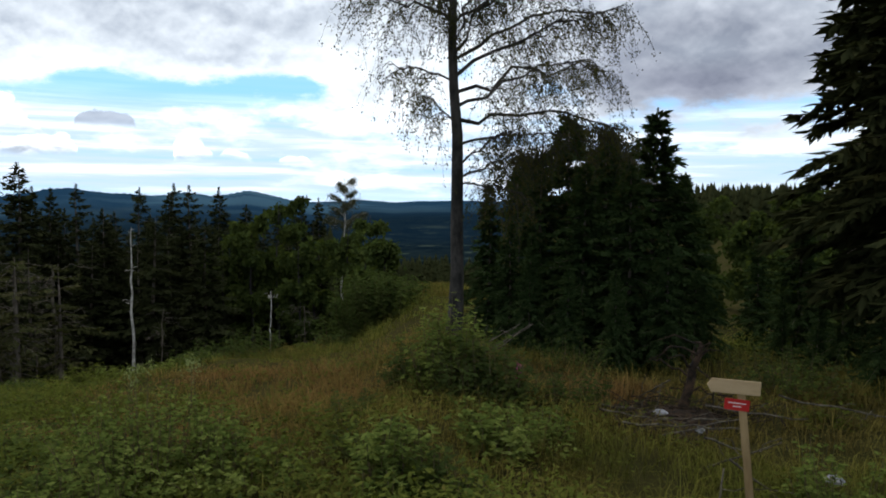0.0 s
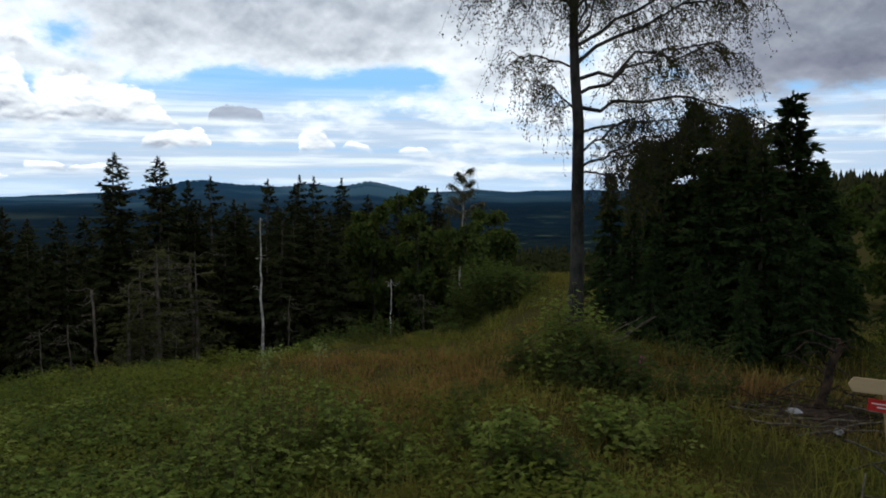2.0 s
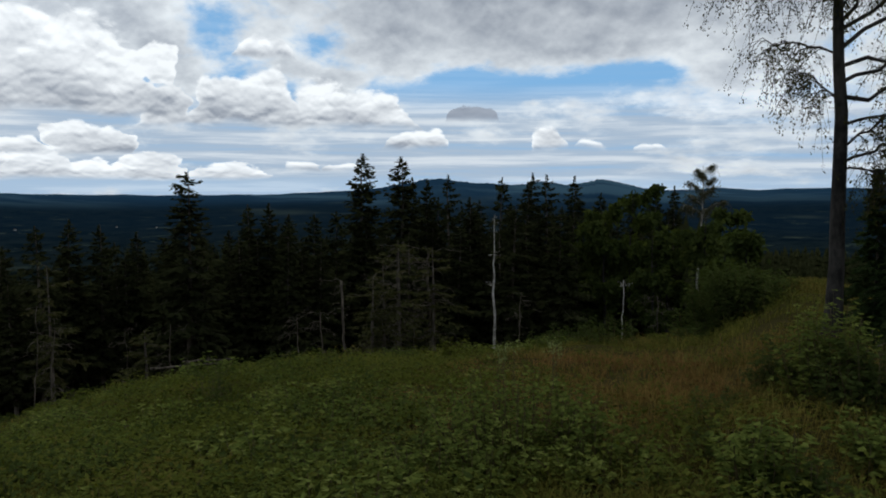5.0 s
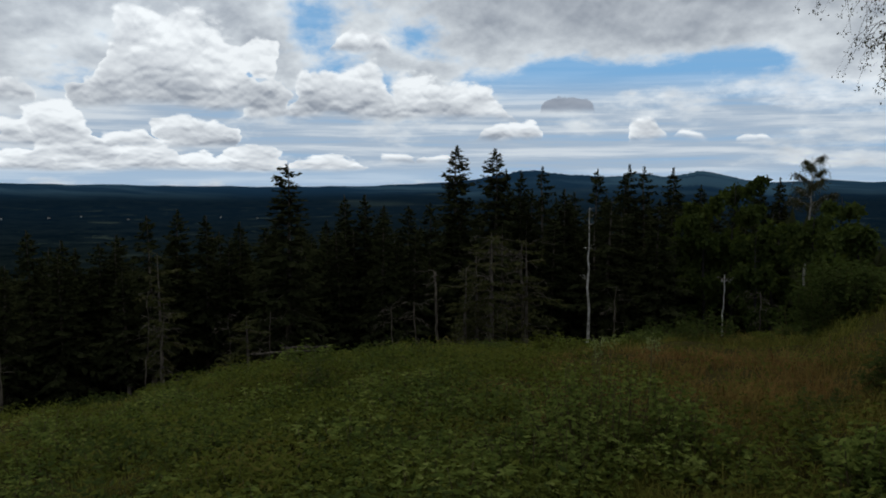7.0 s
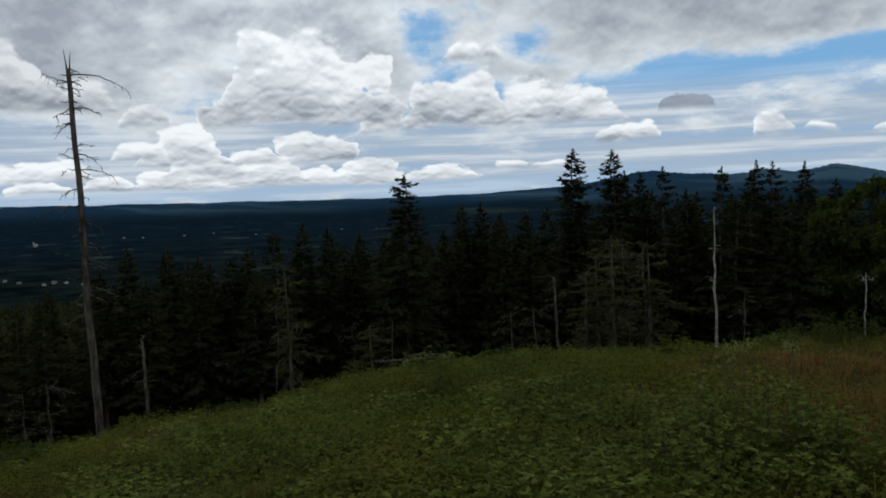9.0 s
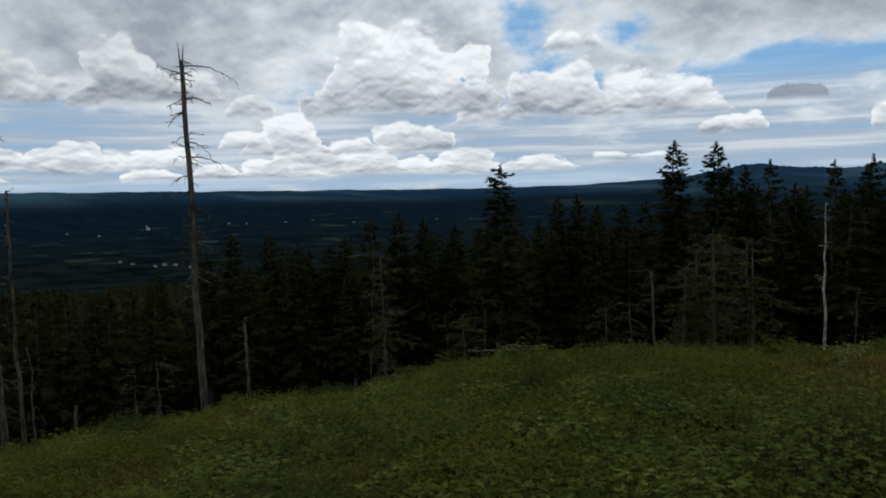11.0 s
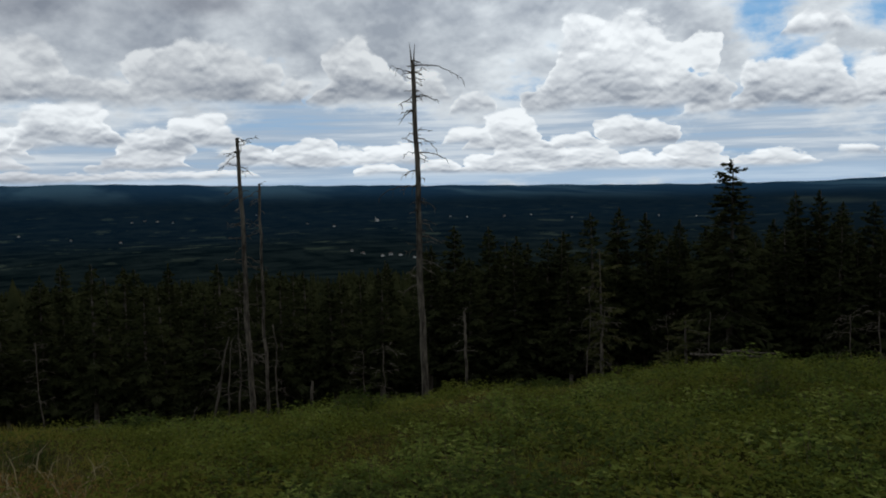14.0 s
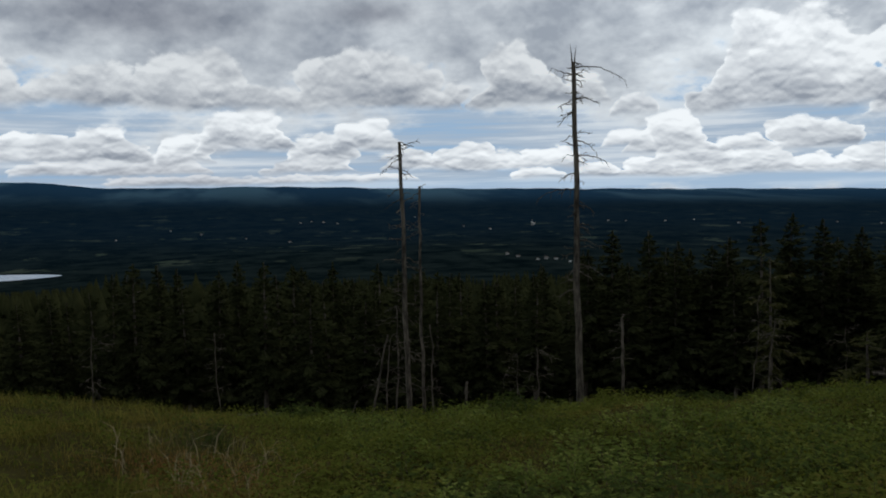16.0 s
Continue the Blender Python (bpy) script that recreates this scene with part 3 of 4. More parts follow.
# the ranks between and behind them
LOW = np.array([(3, -3.5), (8, -1.2), (14, -0.9), (31, -1.2), (34, -2.2), (45, -3.0), (55, -4.2), (64, -4.4), (72, -5.8), (80, -5.1), (86, -4.7), (97, -4.4), (99.5, -5.5), (112, -5.6)])
for d in (39, 43, 47, 52, 58):
    az = 8.0 if d > 46 else 13.0
    while az < 108:
        az += math.degrees(rng.uniform(1.5, 2.7) / d) * (1.0 if d < 50 else 1.5)
        dist = d + rng.uniform(-1.6, 1.6)
        top = np.interp(az, LOW[:, 0], LOW[:, 1]) + rng.uniform(-2.2, 0.0)
        if 88 < az and d < 45:
            continue
        wood_spruce(int(rng.integers(0, 5)), az, dist, max(4.5, height_for(az, dist, top)), rng.uniform(0.9, 1.15))


def far_spruces(name, label, places, mat):
    """Many small spruces, one mesh: stacked ragged skirts round a stem."""
    vs, fs, n0 = [], [], 0
    for x, y, z, h in places:
        k = 7
        tiers = 6
        w = h * rng.uniform(0.16, 0.23)
        for ti in range(tiers):
            s = ti / tiers
            zb, zt = z + h * (0.10 + 0.86 * s), z + h * min(1.0, 0.36 + 0.86 * s * 0.78 + 0.02 * ti)
            r = w * (1 - s) ** 0.85 + 0.05
            a = rng.uniform(0, 6.28) + np.arange(k) * 6.283 / k
            rr = r * rng.uniform(0.55, 1.2, k)
            ring = np.stack([x + rr * np.cos(a), y + rr * np.sin(a), zb + rng.uniform(-0.04, 0.04, k) * h], -1)
            vs.append(np.concatenate([[[x, y, zt]], ring]))
            q = np.arange(k)
            fs.append(np.stack([np.full(k, n0), n0 + 1 + q, n0 + 1 + (q + 1) % k], -1))
            n0 += k + 1
    return tagged(new(name, mesh_of(name, np.concatenate(vs), np.concatenate(fs), mat)), label, "trees", kind="stuff")


places = []
for _ in range(5000):
    az, d = rng.uniform(-3, 112), 62 * math.exp(rng.uniform(0, 2.3))
    if az < 7 and d < 330:
        continue
    x, y, z = on_land(az, d)
    places.append((x, y, z - 0.3, min(rng.uniform(8, 12.5), max(3.0, height_for(az, d, float(np.interp(az, LOW[:, 0], LOW[:, 1])) - 0.4)))))
for _ in range(260):
    az, d = rng.uniform(-5, 8), rng.uniform(46, 95)
    x, y, z = on_land(az, d)
    places.append((x, y, z - 0.3, max(1.0, height_for(az, d, rng.uniform(-5.6, -3.6)))))
far_spruces("spruce_wood", "dense dark spruce wood down the slope", places, needle_mat)
places = []
for _ in range(2200):
    az, d = rng.uniform(-50, -8), rng.uniform(85, 200)
    x, y, z = on_land(az, d)
    places.append((x, y, z - 0.3, rng.uniform(3.5, 6.5)))
far_spruces("mixed_wood", "dark wood on the shoulder of the hill", places, needle_mat)

# ------------------------------------------------------------------ broad-leaved trees


def leafy(tips, per, leaf, spread, hang=0.0):
    """Leaves scattered round points: tips (n, 3)."""
    n = len(tips) * per
    at = np.repeat(tips, per, 0) + rng.normal(0, spread, (n, 3))
    at[:, 2] -= np.abs(rng.normal(0, spread * (0.3 + hang), n))
    along = unit(rng.normal(0, 0.7, (n, 3)) + [0, 0, -0.6 - hang])
    side = unit(np.cross(along, rng.normal(0, 1, (n, 3))))
    ln = leaf * rng.uniform(0.7, 1.35, n)
    return cards(at, along, side, ln, ln * 0.62)


def birch(name, label, m, height, limbs, trunk_r, trunk_mat, leaf_mat, leaf, per, hang, group="", fine=True, loose=0.055):
    """A birch: limbs (height share, turn, length, rise) fork into hanging twigs with small leaves."""
    t = thing(name, label, "tree", m, group)
    zs = np.linspace(-0.3, height, 14)
    line = np.stack([0.006 * height * np.sin(zs * 0.9) + 0.002 * height * np.sin(zs * 2.6), 0.006 * height * np.sin(zs * 0.7 + 1), zs], -1)
    r = trunk_r * (1 - np.clip(zs / height, 0, 1)) ** 0.85 + 0.01
    r[0] *= 1.5
    r[1] *= 1.1
    part("trunk", mesh_of("trunk", *tube(line, r, 12, 0.06), trunk_mat, True), t)
    tips = []
    for hs, az, ln, rise in limbs:
        z = hs * height
        a = radians(az)
        w = np.array([-math.sin(a) * math.cos(rise), math.cos(a) * math.cos(rise), math.sin(rise)])
        at0 = np.array([np.interp(z, zs, line[:, 0]), np.interp(z, zs, line[:, 1]), z])
        main = bent(at0, w, ln, (0, 0, -0.18), 9, 0.022)
        r0 = min(np.interp(z, zs, r) * 0.45, 0.010 + 0.010 * ln)
        pieces = [tube(main, np.linspace(r0, 0.008, 9), 6)]
        for s in np.linspace(0.22, 1.0, int(5 + (5.5 if fine else 3.2) * ln)):
            p = main[min(8, int(s * 8))] * 0.5 + main[max(0, min(8, int(s * 8 + 0.6)))] * 0.5
            for sg in (-1, 1):
                out = unit(w + np.array([-w[1], w[0], 0]) * sg * rng.uniform(0.2, 1.0) + [0, 0, rng.uniform(-0.1, 0.5)])
                tl = rng.uniform(0.35, 0.8) * (0.45 + 0.25 * ln * (1.15 - s))
                twig = bent(p, out, tl, (0, 0, -0.5 - hang), 6, 0.03)
                pieces.append(tube(twig if fine else twig[::5], [0.008, 0.007, 0.006, 0.005, 0.004, 0.003] if fine else [0.008, 0.003], 3))
                if rng.random() > 0.25:
                    tips.append(twig[2:])
                for _ in range(2):
                    q = twig[rng.integers(2, 6)]
                    drop = bent(q, unit(rng.normal(0, 1, 3) * [1, 1, 0.3]), rng.uniform(0.2, 0.5) * (0.8 + 0.3 * hang), (0, 0, -0.9 - 0.4 * hang), 5)
                    if fine:
                        pieces.append(tube(drop, np.linspace(0.004, 0.002, 5), 3))
                    tips.append(drop[1:])
        part("limb", mesh_of("limb", *join(*pieces), trunk_mat, True), t)
    tips = np.concatenate(tips)
    part("crown", mesh_of("crown", *leafy(tips, per, leaf, loose, hang), leaf_mat), t)
    return t


x, y, z = on_land(-0.85, 12.0)
big_limbs = [
    # to the side of the spruces
    (0.275, -95, 0.9, 0.10), (0.285, -85, 1.5, 0.55), (0.31, -100, 1.2, 0.70), (0.345, -90, 1.5, 0.30), (0.39, -84, 2.7, 0.14), (0.41, -96, 2.2, 0.50), (0.435, -80, 2.6, 0.34), (0.46, -100, 2.8, 0.55),
    (0.49, -86, 2.9, 0.50), (0.50, -96, 2.5, 0.95), (0.515, -80, 2.2, 1.15), (0.55, -88, 2.8, 0.62), (0.60, -100, 2.7, 0.75), (0.64, -75, 2.6, 0.65), (0.70, -95, 2.3, 0.7), (0.75, -85, 2.0, 0.8),
    # to the open side
    (0.455, 92, 0.95, 0.42), (0.38, 88, 0.8, 0.85), (0.56, 98, 1.5, 0.42), (0.58, 84, 1.1, 0.9), (0.66, 100, 1.7, 0.45), (0.74, 80, 1.6, 0.6),
    # towards and away
    (0.52, 170, 1.1, 0.8), (0.62, 10, 1.3, 0.8), (0.72, 150, 1.2, 0.8), (0.80, 40, 1.3, 0.9), (0.86, -150, 1.1, 1.0), (0.92, -40, 0.9, 1.1),
]
birch("birch_tree", "tall old birch with dark cracked bark and thin leaves", pose(x, y, z, 0.6, -0.1, 0), 8.6, big_limbs, 0.104, bark_birch_mat, birch_leaf_mat, 0.034, 5, 0.75, "", True, 0.030)

# the small birch that rises out of the wood
d = 47
x, y, z = on_land(7.3, d)
h = height_for(7.3, d, 1.4)
birch("birch_tree", "slim pale birch with a light flat crown above the wood", pose(x, y, z, 0, 1, 0), h,
      [(0.72 + 0.024 * q, 137 * q, 1.45 - 0.08 * q, 0.55 + 0.03 * q) for q in range(11)], 0.09, white_bark_mat, birch_leaf_mat, 0.07, 3, 0.0)

# rounded broad-leaved trees in the gap and behind the young spruces
ROUND = [(5.2, 40, -1.2), (9.3, 43, -1.6), (11.8, 42, -0.4), (13.6, 41, -1.6), (6.8, 38, -2.2), (4.2, 34, -3.2), (15.5, 42, -2.4), (10.3, 38, -3.4), (3.6, 29, -6.0), (5.6, 30, -4.6),
         (-18.6, 36, -0.2), (-21.2, 34, -0.6), (-24.4, 32, 1.0), (-27.6, 30, 1.2), (-22.6, 27, -3.4), (-25.8, 24, -3.0), (-18.4, 28, -5.2)]
for az, d, rise in ROUND:
    h = height_for(az, d, rise)
    limbs = [(rng.uniform(0.22, 0.95), rng.uniform(-180, 180), rng.uniform(0.9, 1.6) * h / 9, rng.uniform(0.3, 0.9)) for _ in range(16)]
    x, y, z = on_land(az, d)
    birch("birch_tree", "leafy green birch at the edge of the wood", pose(x, y, z), h, limbs, 0.08, bark_birch_mat, rowan_leaf_mat, 0.24, 2, 0.1, "leafy birches", False)
for az, d, rise in ((-7.2, 18, 4.7), (-13.4, 18.5, 4.6), (-10.9, 19, 4.4), (-12.0, 18, 4.0)):
    h = height_for(az, d, rise)
    limbs = [(rng.uniform(0.45, 0.97), rng.uniform(-180, 180), rng.uniform(0.7, 1.2), rng.uniform(0.4, 1.0)) for _ in range(14)]
    x, y, z = on_land(az, d)
    birch("birch_tree", "small leafy birch behind young spruces", pose(x, y, z), h, limbs, 0.06, bark_birch_mat, birch_leaf_mat, 0.065, 3, 0.2, "birches behind the young spruces")

# ------------------------------------------------------------------ young spruces beside the birch

YOUNG = "young spruces beside the birch"
young_kinds = [spruce_meshes("young_spruce", 5.5, rc, br, 30, 8, 32, young_needle_mat, rg, False, 0.07, 0.075, 0.23, 1.0) for rc, br, rg in ((1.8, 0.05, 0.22), (1.6, 0.08, 0.26), (2.0, 0.04, 0.22))]
young_first = {}
# turn, distance, rise of the top, kind
CLUMP = [
    (-3.4, 14.0, 1.7, 1), (-5.3, 15.6, 2.9, 0), (-8.8, 15.5, 6.6, 0), (-15.0, 14.6, 6.9, 2), (-11.9, 15.0, 4.6, 2), (-7.0, 14.6, 4.0, 1), (-16.9, 15.4, 2.4, 1), (-13.3, 13.2, 3.4, 0), (-10.2, 13.6, 3.2, 2),
    (-15.9, 12.8, -0.8, 1), (-6.3, 12.9, -1.8, 1), (-9.0, 12.4, -4.0, 0), (-12.6, 12.2, -4.2, 0), (-17.8, 13.4, -4.2, 0), (-4.9, 13.4, -0.6, 2),
    (-24.5, 17.0, 0.2, 0), (-21.8, 20.0, -2.0, 1), (-27.0, 15.0, -1.0, 2), (-23.4, 15.0, -5.5, 1), (-29.5, 12.0, -1.0, 2), (-25.5, 13.0, -6.0, 0),
]
for az, d, rise, kind in CLUMP:
    h = height_for(az, d, rise)
    k = h / 5.5
    x, y, z = on_land(az, d, 0.1)
    wide = k * (1.0 if k > 0.8 else 0.45 + 0.7 * k) / k
    m = Matrix.Translation((x, y, z)) @ pose(0, 0, 0, rng.normal(0, 1), 0, rng.uniform(0, 360)) @ Matrix.Diagonal((k * wide, k * wide, k, 1))
    if kind not in young_first:
        young_first[kind] = tree("spruce_tree", "bushy young dark green spruce with boughs to the ground", young_kinds[kind], m, YOUNG)
    else:
        copy_scaled(young_first[kind], m)

# the tall spruce that reaches out of the picture's top
tall = spruce_meshes("tall_spruce", 9.5, 1.85, 0.20, 46, 10, 60, needle_mat, 0.35, False, 0.13, 0.085, 0.30)
x, y, z = on_land(-31.2, 13.5, 0.1)
tree("spruce_tree", "tall old spruce with heavy drooping boughs", tall, pose(x, y, z, 0, 0, 40), "tall old spruces")
x, y, z = on_land(-33.5, 12.0, 0.1)
tree("spruce_tree", "tall old spruce with heavy drooping boughs", tall, pose(x, y, z, 0, 0, 170))

# ------------------------------------------------------------------ dead trees


def snag(name, label, az, d, rise, radius, twigs, top_share=0.55, lean=(0, 0), mat=dead_wood_mat, splinter=True, bottom=0.3, droop=-0.3, reach=0.6, height=0.0):
    """A dead standing trunk, broken at the top, with bare crooked branches, each a part."""
    h = height or height_for(az, d, rise)
    slim = radius < 0.114
    radius *= 0.66 if slim else 1.0
    x, y, z = on_land(az, d, 0.1)
    t = thing(name, label, "dead tree", pose(x, y, z, lean[0], lean[1], az))
    zs = np.linspace(-0.2, h, 16)
    line = np.stack([0.0022 * h * np.sin(zs * 1.1) + 0.0012 * h * np.sin(zs * 2.7), 0.002 * h * np.cos(zs * 0.9), zs], -1)
    if slim:
        line[:, 0] += np.cumsum(rng.normal(0, 0.022, 16))
    line[:, :2] -= line[1, :2]
    r = radius * (1 - (1 - top_share) * np.clip(zs / h, 0, 1))
    r[0] *= 1.35
    part("trunk", mesh_of("trunk", *tube(line, r, 10, 0.10), mat, True), t)
    if splinter:
        for dx_, hh in ((-0.5, 0.055), (0.55, 0.05)):
            top = line[-1]
            spike = bent(top + [dx_ * r[-1], 0, -0.05], (dx_ * 0.08, 0, 1), hh * h, (dx_ * 0.1, 0, 0), 4)
            part("splinter", mesh_of("splinter", *tube(spike, [r[-1] * 0.45, 0.02, 0.012, 0.004], 5), mat, True), t)
    for _ in range(twigs):
        zz = h * (1 - (1 - bottom) * rng.random() ** 1.3)
        a = rng.uniform(0, 6.283)
        if rng.random() < 0.6:
            a = rng.choice([0.0, math.pi]) + rng.normal(0, 0.5)
        ln = reach * rng.uniform(0.45, 1.35)
        w = np.array([math.cos(a), math.sin(a), rng.uniform(-0.35, 0.45)])
        c = np.array([np.interp(zz, zs, line[:, 0]), np.interp(zz, zs, line[:, 1]), zz])
        main = bent(c, w, ln, (0, 0, droop * rng.uniform(-0.5, 1.6)), 7, 0.05)
        r0 = min(0.34 * np.interp(zz, zs, r), 0.014 + 0.018 * ln)
        pieces = [tube(main, np.linspace(r0, 0.005, 7), 5)]
        for _ in range(int(rng.integers(1, 5))):
            q = main[rng.integers(2, 7)]
            pieces.append(tube(bent(q, unit(w + rng.normal(0, 0.8, 3)), ln * rng.uniform(0.15, 0.4), (0, 0, -0.4), 4, 0.05), [0.012, 0.010, 0.008, 0.005], 4))
        part("branch", mesh_of("branch", *join(*pieces), mat, True), t)
    return t


old_snag = snag("dead_tree", "tall dead spruce with broken top and crooked bare twigs", 64.75, 25.0, 8.7, 0.115, 50, 0.58, (0, -0.4), reach=0.40)
h = height_for(64.75, 25.0, 8.7)
for share, sd, ln, sag in ((0.985, 1, 1.5, -0.42), (0.965, -1, 0.7, 0.2), (0.90, 1, 0.75, -0.4), (0.86, -1, 0.55, -0.9), (0.78, 1, 0.6, -0.7), (0.74, 1, 0.9, -0.35), (0.69, -1, 0.5, -0.5), (0.645, -1, 1.25, -0.30), (0.60, 1, 0.55, -0.6), (0.50, 1, 0.7, -0.5), (0.43, 1, 0.8, -0.6), (0.36, -1, 0.6, -0.5)):
    main = bent((0, 0, share * h), (sd * 0.98, -0.12, 0.12), ln, (0, 0, sag), 9, 0.018)
    pieces = [tube(main, np.linspace(0.024, 0.006, 9), 5)]
    for k in range(2, 9):
        if rng.random() < 0.75:
            pieces.append(tube(bent(main[k], unit(np.array([sd * 0.4, rng.normal(0, 0.4), rng.normal(-0.4, 0.5)])), rng.uniform(0.08, 0.26), (0, 0, -0.3), 4, 0.04), [0.010, 0.008, 0.006, 0.004], 4))
    part("branch", mesh_of("branch", *join(*pieces), dead_wood_mat, True), old_snag)
snag("dead_tree", "tall grey dead spruce with broken top", 77.1, 29.0, 3.5, 0.115, 46, 0.5, (0, -0.5), splinter=False, reach=0.6, bottom=0.12)
snag("dead_tree", "thin dead spruce without a top", 76.0, 31.0, 0.3, 0.11, 14, 0.6, (0, -0.3), splinter=False, reach=0.3)
snag("dead_tree", "short dead stem with a broken top beside the wood", 61.65, 28.0, -9.3, 0.085, 9, 0.8, splinter=False, reach=0.5, bottom=0.5)
snag("dead_tree", "thin leaning dead stem at the edge of the wood", 80.1, 28.0, -10.0, 0.075, 3, 0.5, (3, 11), splinter=False, reach=0.3)
snag("dead_tree", "short dead stick slanting out of the grass", 81.7, 26.0, -14.6, 0.05, 1, 0.6, (0, 28), splinter=False, reach=0.2)
snag("dead_tree", "broken stump of a dead stem", 73.0, 28.5, -13.7, 0.09, 2, 0.8, splinter=False, reach=0.3)
snag("dead_tree", "thin dead stem with bare twigs", 75.4, 30.0, -9.6, 0.06, 10, 0.5, splinter=False, reach=0.6)
snag("dead_tree", "thin dead stem with bare twigs", 78.2, 29.5, -8.2, 0.06, 16, 0.5, (0, 2), splinter=False, reach=0.8, droop=-0.5)
snag("dead_tree", "thin dead stem with bare twigs", 78.9, 29.0, -11.0, 0.05, 10, 0.5, (0, 4), splinter=False, reach=0.8, droop=-0.5)
snag("dead_tree", "white dead birch stem, slightly crooked", 21.5, 33.0, -1.9, 0.10, 12, 0.25, (0, -0.5), mat=white_bark_mat, splinter=False, reach=0.2, bottom=0.3, droop=0.1)
dying_first = {}
dying = [spruce_meshes("dying_spruce", 6.0, rc, 0.22, wh, 5, 7, dry_needle_mat, 0.55, True, 0.10, 0.10, 0.34, 0.35) for rc, wh in ((1.5, 15), (1.2, 12), (1.0, 17))]
for az, d, rise, kind in ((28.5, 32.4, -3.7, 0), (26.0, 33.0, -4.2, 1), (30.3, 32.6, -6.4, 1), (29.6, 34.5, -5.0, 2), (51.9, 34.0, -4.9, 2), (46.0, 33.5, -9.6, 1)):
    x, y, z = on_land(az, d, 0.1)
    k = height_for(az, d, rise) / 6.0
    if kind not in dying_first:
        dying_first[kind] = tree("spruce_tree", "dying spruce with sparse yellow-green needles and bare grey stem", dying[kind], pose(x, y, z, 0, 0, az) @ Matrix.Diagonal((1, 1, k, 1)), "dying spruces at the wood's edge")
    else:
        copy_scaled(dying_first[kind], pose(x, y, z, 0, 0, 77 * az) @ Matrix.Diagonal((0.9, 0.9, k, 1)))
snag("dead_tree", "dead grey spruce with drooping bare boughs", 28.6, 33.0, -4.0, 0.11, 44, 0.6, splinter=False, reach=1.1, bottom=0.15, droop=-0.2)
snag("dead_tree", "dead grey spruce with long bent boughs", 26.1, 33.5, -4.5, 0.10, 30, 0.7, splinter=False, reach=1.2, bottom=0.2, droop=-0.35)
snag("dead_tree", "short dead grey stem with broken top", 32.35, 33.0, -6.6, 0.09, 9, 0.8, splinter=False, reach=0.7)
snag("dead_tree", "thin dead stem in the shade of the wood", 29.6, 34.0, -7.5, 0.06, 12, 0.6, splinter=False, reach=0.7)
snag("dead_tree", "thin dead stem in the shade of the wood", 27.4, 34.0, -8.2, 0.05, 8, 0.6, splinter=False, reach=0.6)
snag("dead_tree", "slim pale stem of a young birch", 12.25, 36.0, -6.4, 0.06, 4, 0.5, mat=white_bark_mat, splinter=False, reach=0.4, droop=0.2)
for az, rise in ((35.5, -9.0), (47.3, -9.4), (43.4, -8.5), (53.0, -7.5), (51.9, -9.0), (67.5, -11.5), (69.3, -11.8), (44.6, -9.2), (33.9, -8.8), (19.6, -7.5), (10.0, -7.5), (90.5, -9.5), (98.6, -9.0)):
    snag("dead_tree", "thin bare stem at the edge of the wood", az, 33 + rng.uniform(-1, 3), rise, 0.03 + 0.02 * rng.random(), 16, 0.6, (rng.normal(0, 2), rng.normal(0, 2)), splinter=False, reach=0.6)

# ------------------------------------------------------------------ the signpost


def box(sx, sy, sz, m=None, bevel=0.004, arrow=0.0):
    """A bevelled board, centred; arrow: one end cut to a point."""
    bm = bmesh.new()
    bmesh.ops.create_cube(bm, size=1)
    bmesh.ops.scale(bm, vec=(sx, sy, sz), verts=bm.verts)
    if arrow:
        ends = [e for e in bm.edges if all(v.co.x < 0 for v in e.verts) and abs(e.verts[0].co.z - e.verts[1].co.z) > 0.01]
        got = bmesh.ops.subdivide_edges(bm, edges=ends, cuts=1)
        for g in got["geom_inner"]:
            if isinstance(g, bmesh.types.BMVert):
                g.co.x -= arrow
    bmesh.ops.bevel(bm, geom=list(bm.edges), offset=bevel, segments=2, affect="EDGES")
    if m:
        bmesh.ops.transform(bm, matrix=m, verts=bm.verts)
    return bm


def solid(name, bm, mat, parent, label=""):
    me = bpy.data.meshes.new(name)
    bm.to_mesh(me)
    bm.free()
    me.materials.append(mat)
    return part(name, me, parent, label)


x, y, z = on_land(-20.6, 6.0)
sign_top = EYE - 6.0 * math.tan(radians(12.1)) - z
sign = thing("signpost", "pale new pine signpost with an arrow board and small red plate", "signpost", pose(x, y, z, 0, 0, -12))
solid("post", box(0.052, 0.036, sign_top + 0.45, pose(0.035, 0, sign_top - 0.01, 0, -6.0, 0) @ pose(0, 0, -(sign_top + 0.45) / 2)), post_mat, sign)
solid("arrow_board", box(0.335, 0.022, 0.098, pose(0.0, -0.031, sign_top - 0.035, 0, 2.6, 0), 0.0015, 0.03), plank_mat, sign, "blank pine arrow board")
plate = solid("red_plate", box(0.172, 0.006, 0.082, pose(0.012, -0.024, sign_top - 0.165, 0, 4.5, 0), 0.002), red_mat, sign, "small red plate with two white lines of writing")
for wide, dz_ in ((0.125, 0.012), (0.06, -0.012)):
    solid("lettering", box(wide, 0.002, 0.007, pose(0.012, -0.0285, sign_top - 0.165 + dz_, 0, 4.5, 0), 0.0005), white_paint_mat, plate)

# ------------------------------------------------------------------ burnt stump, stones, logs


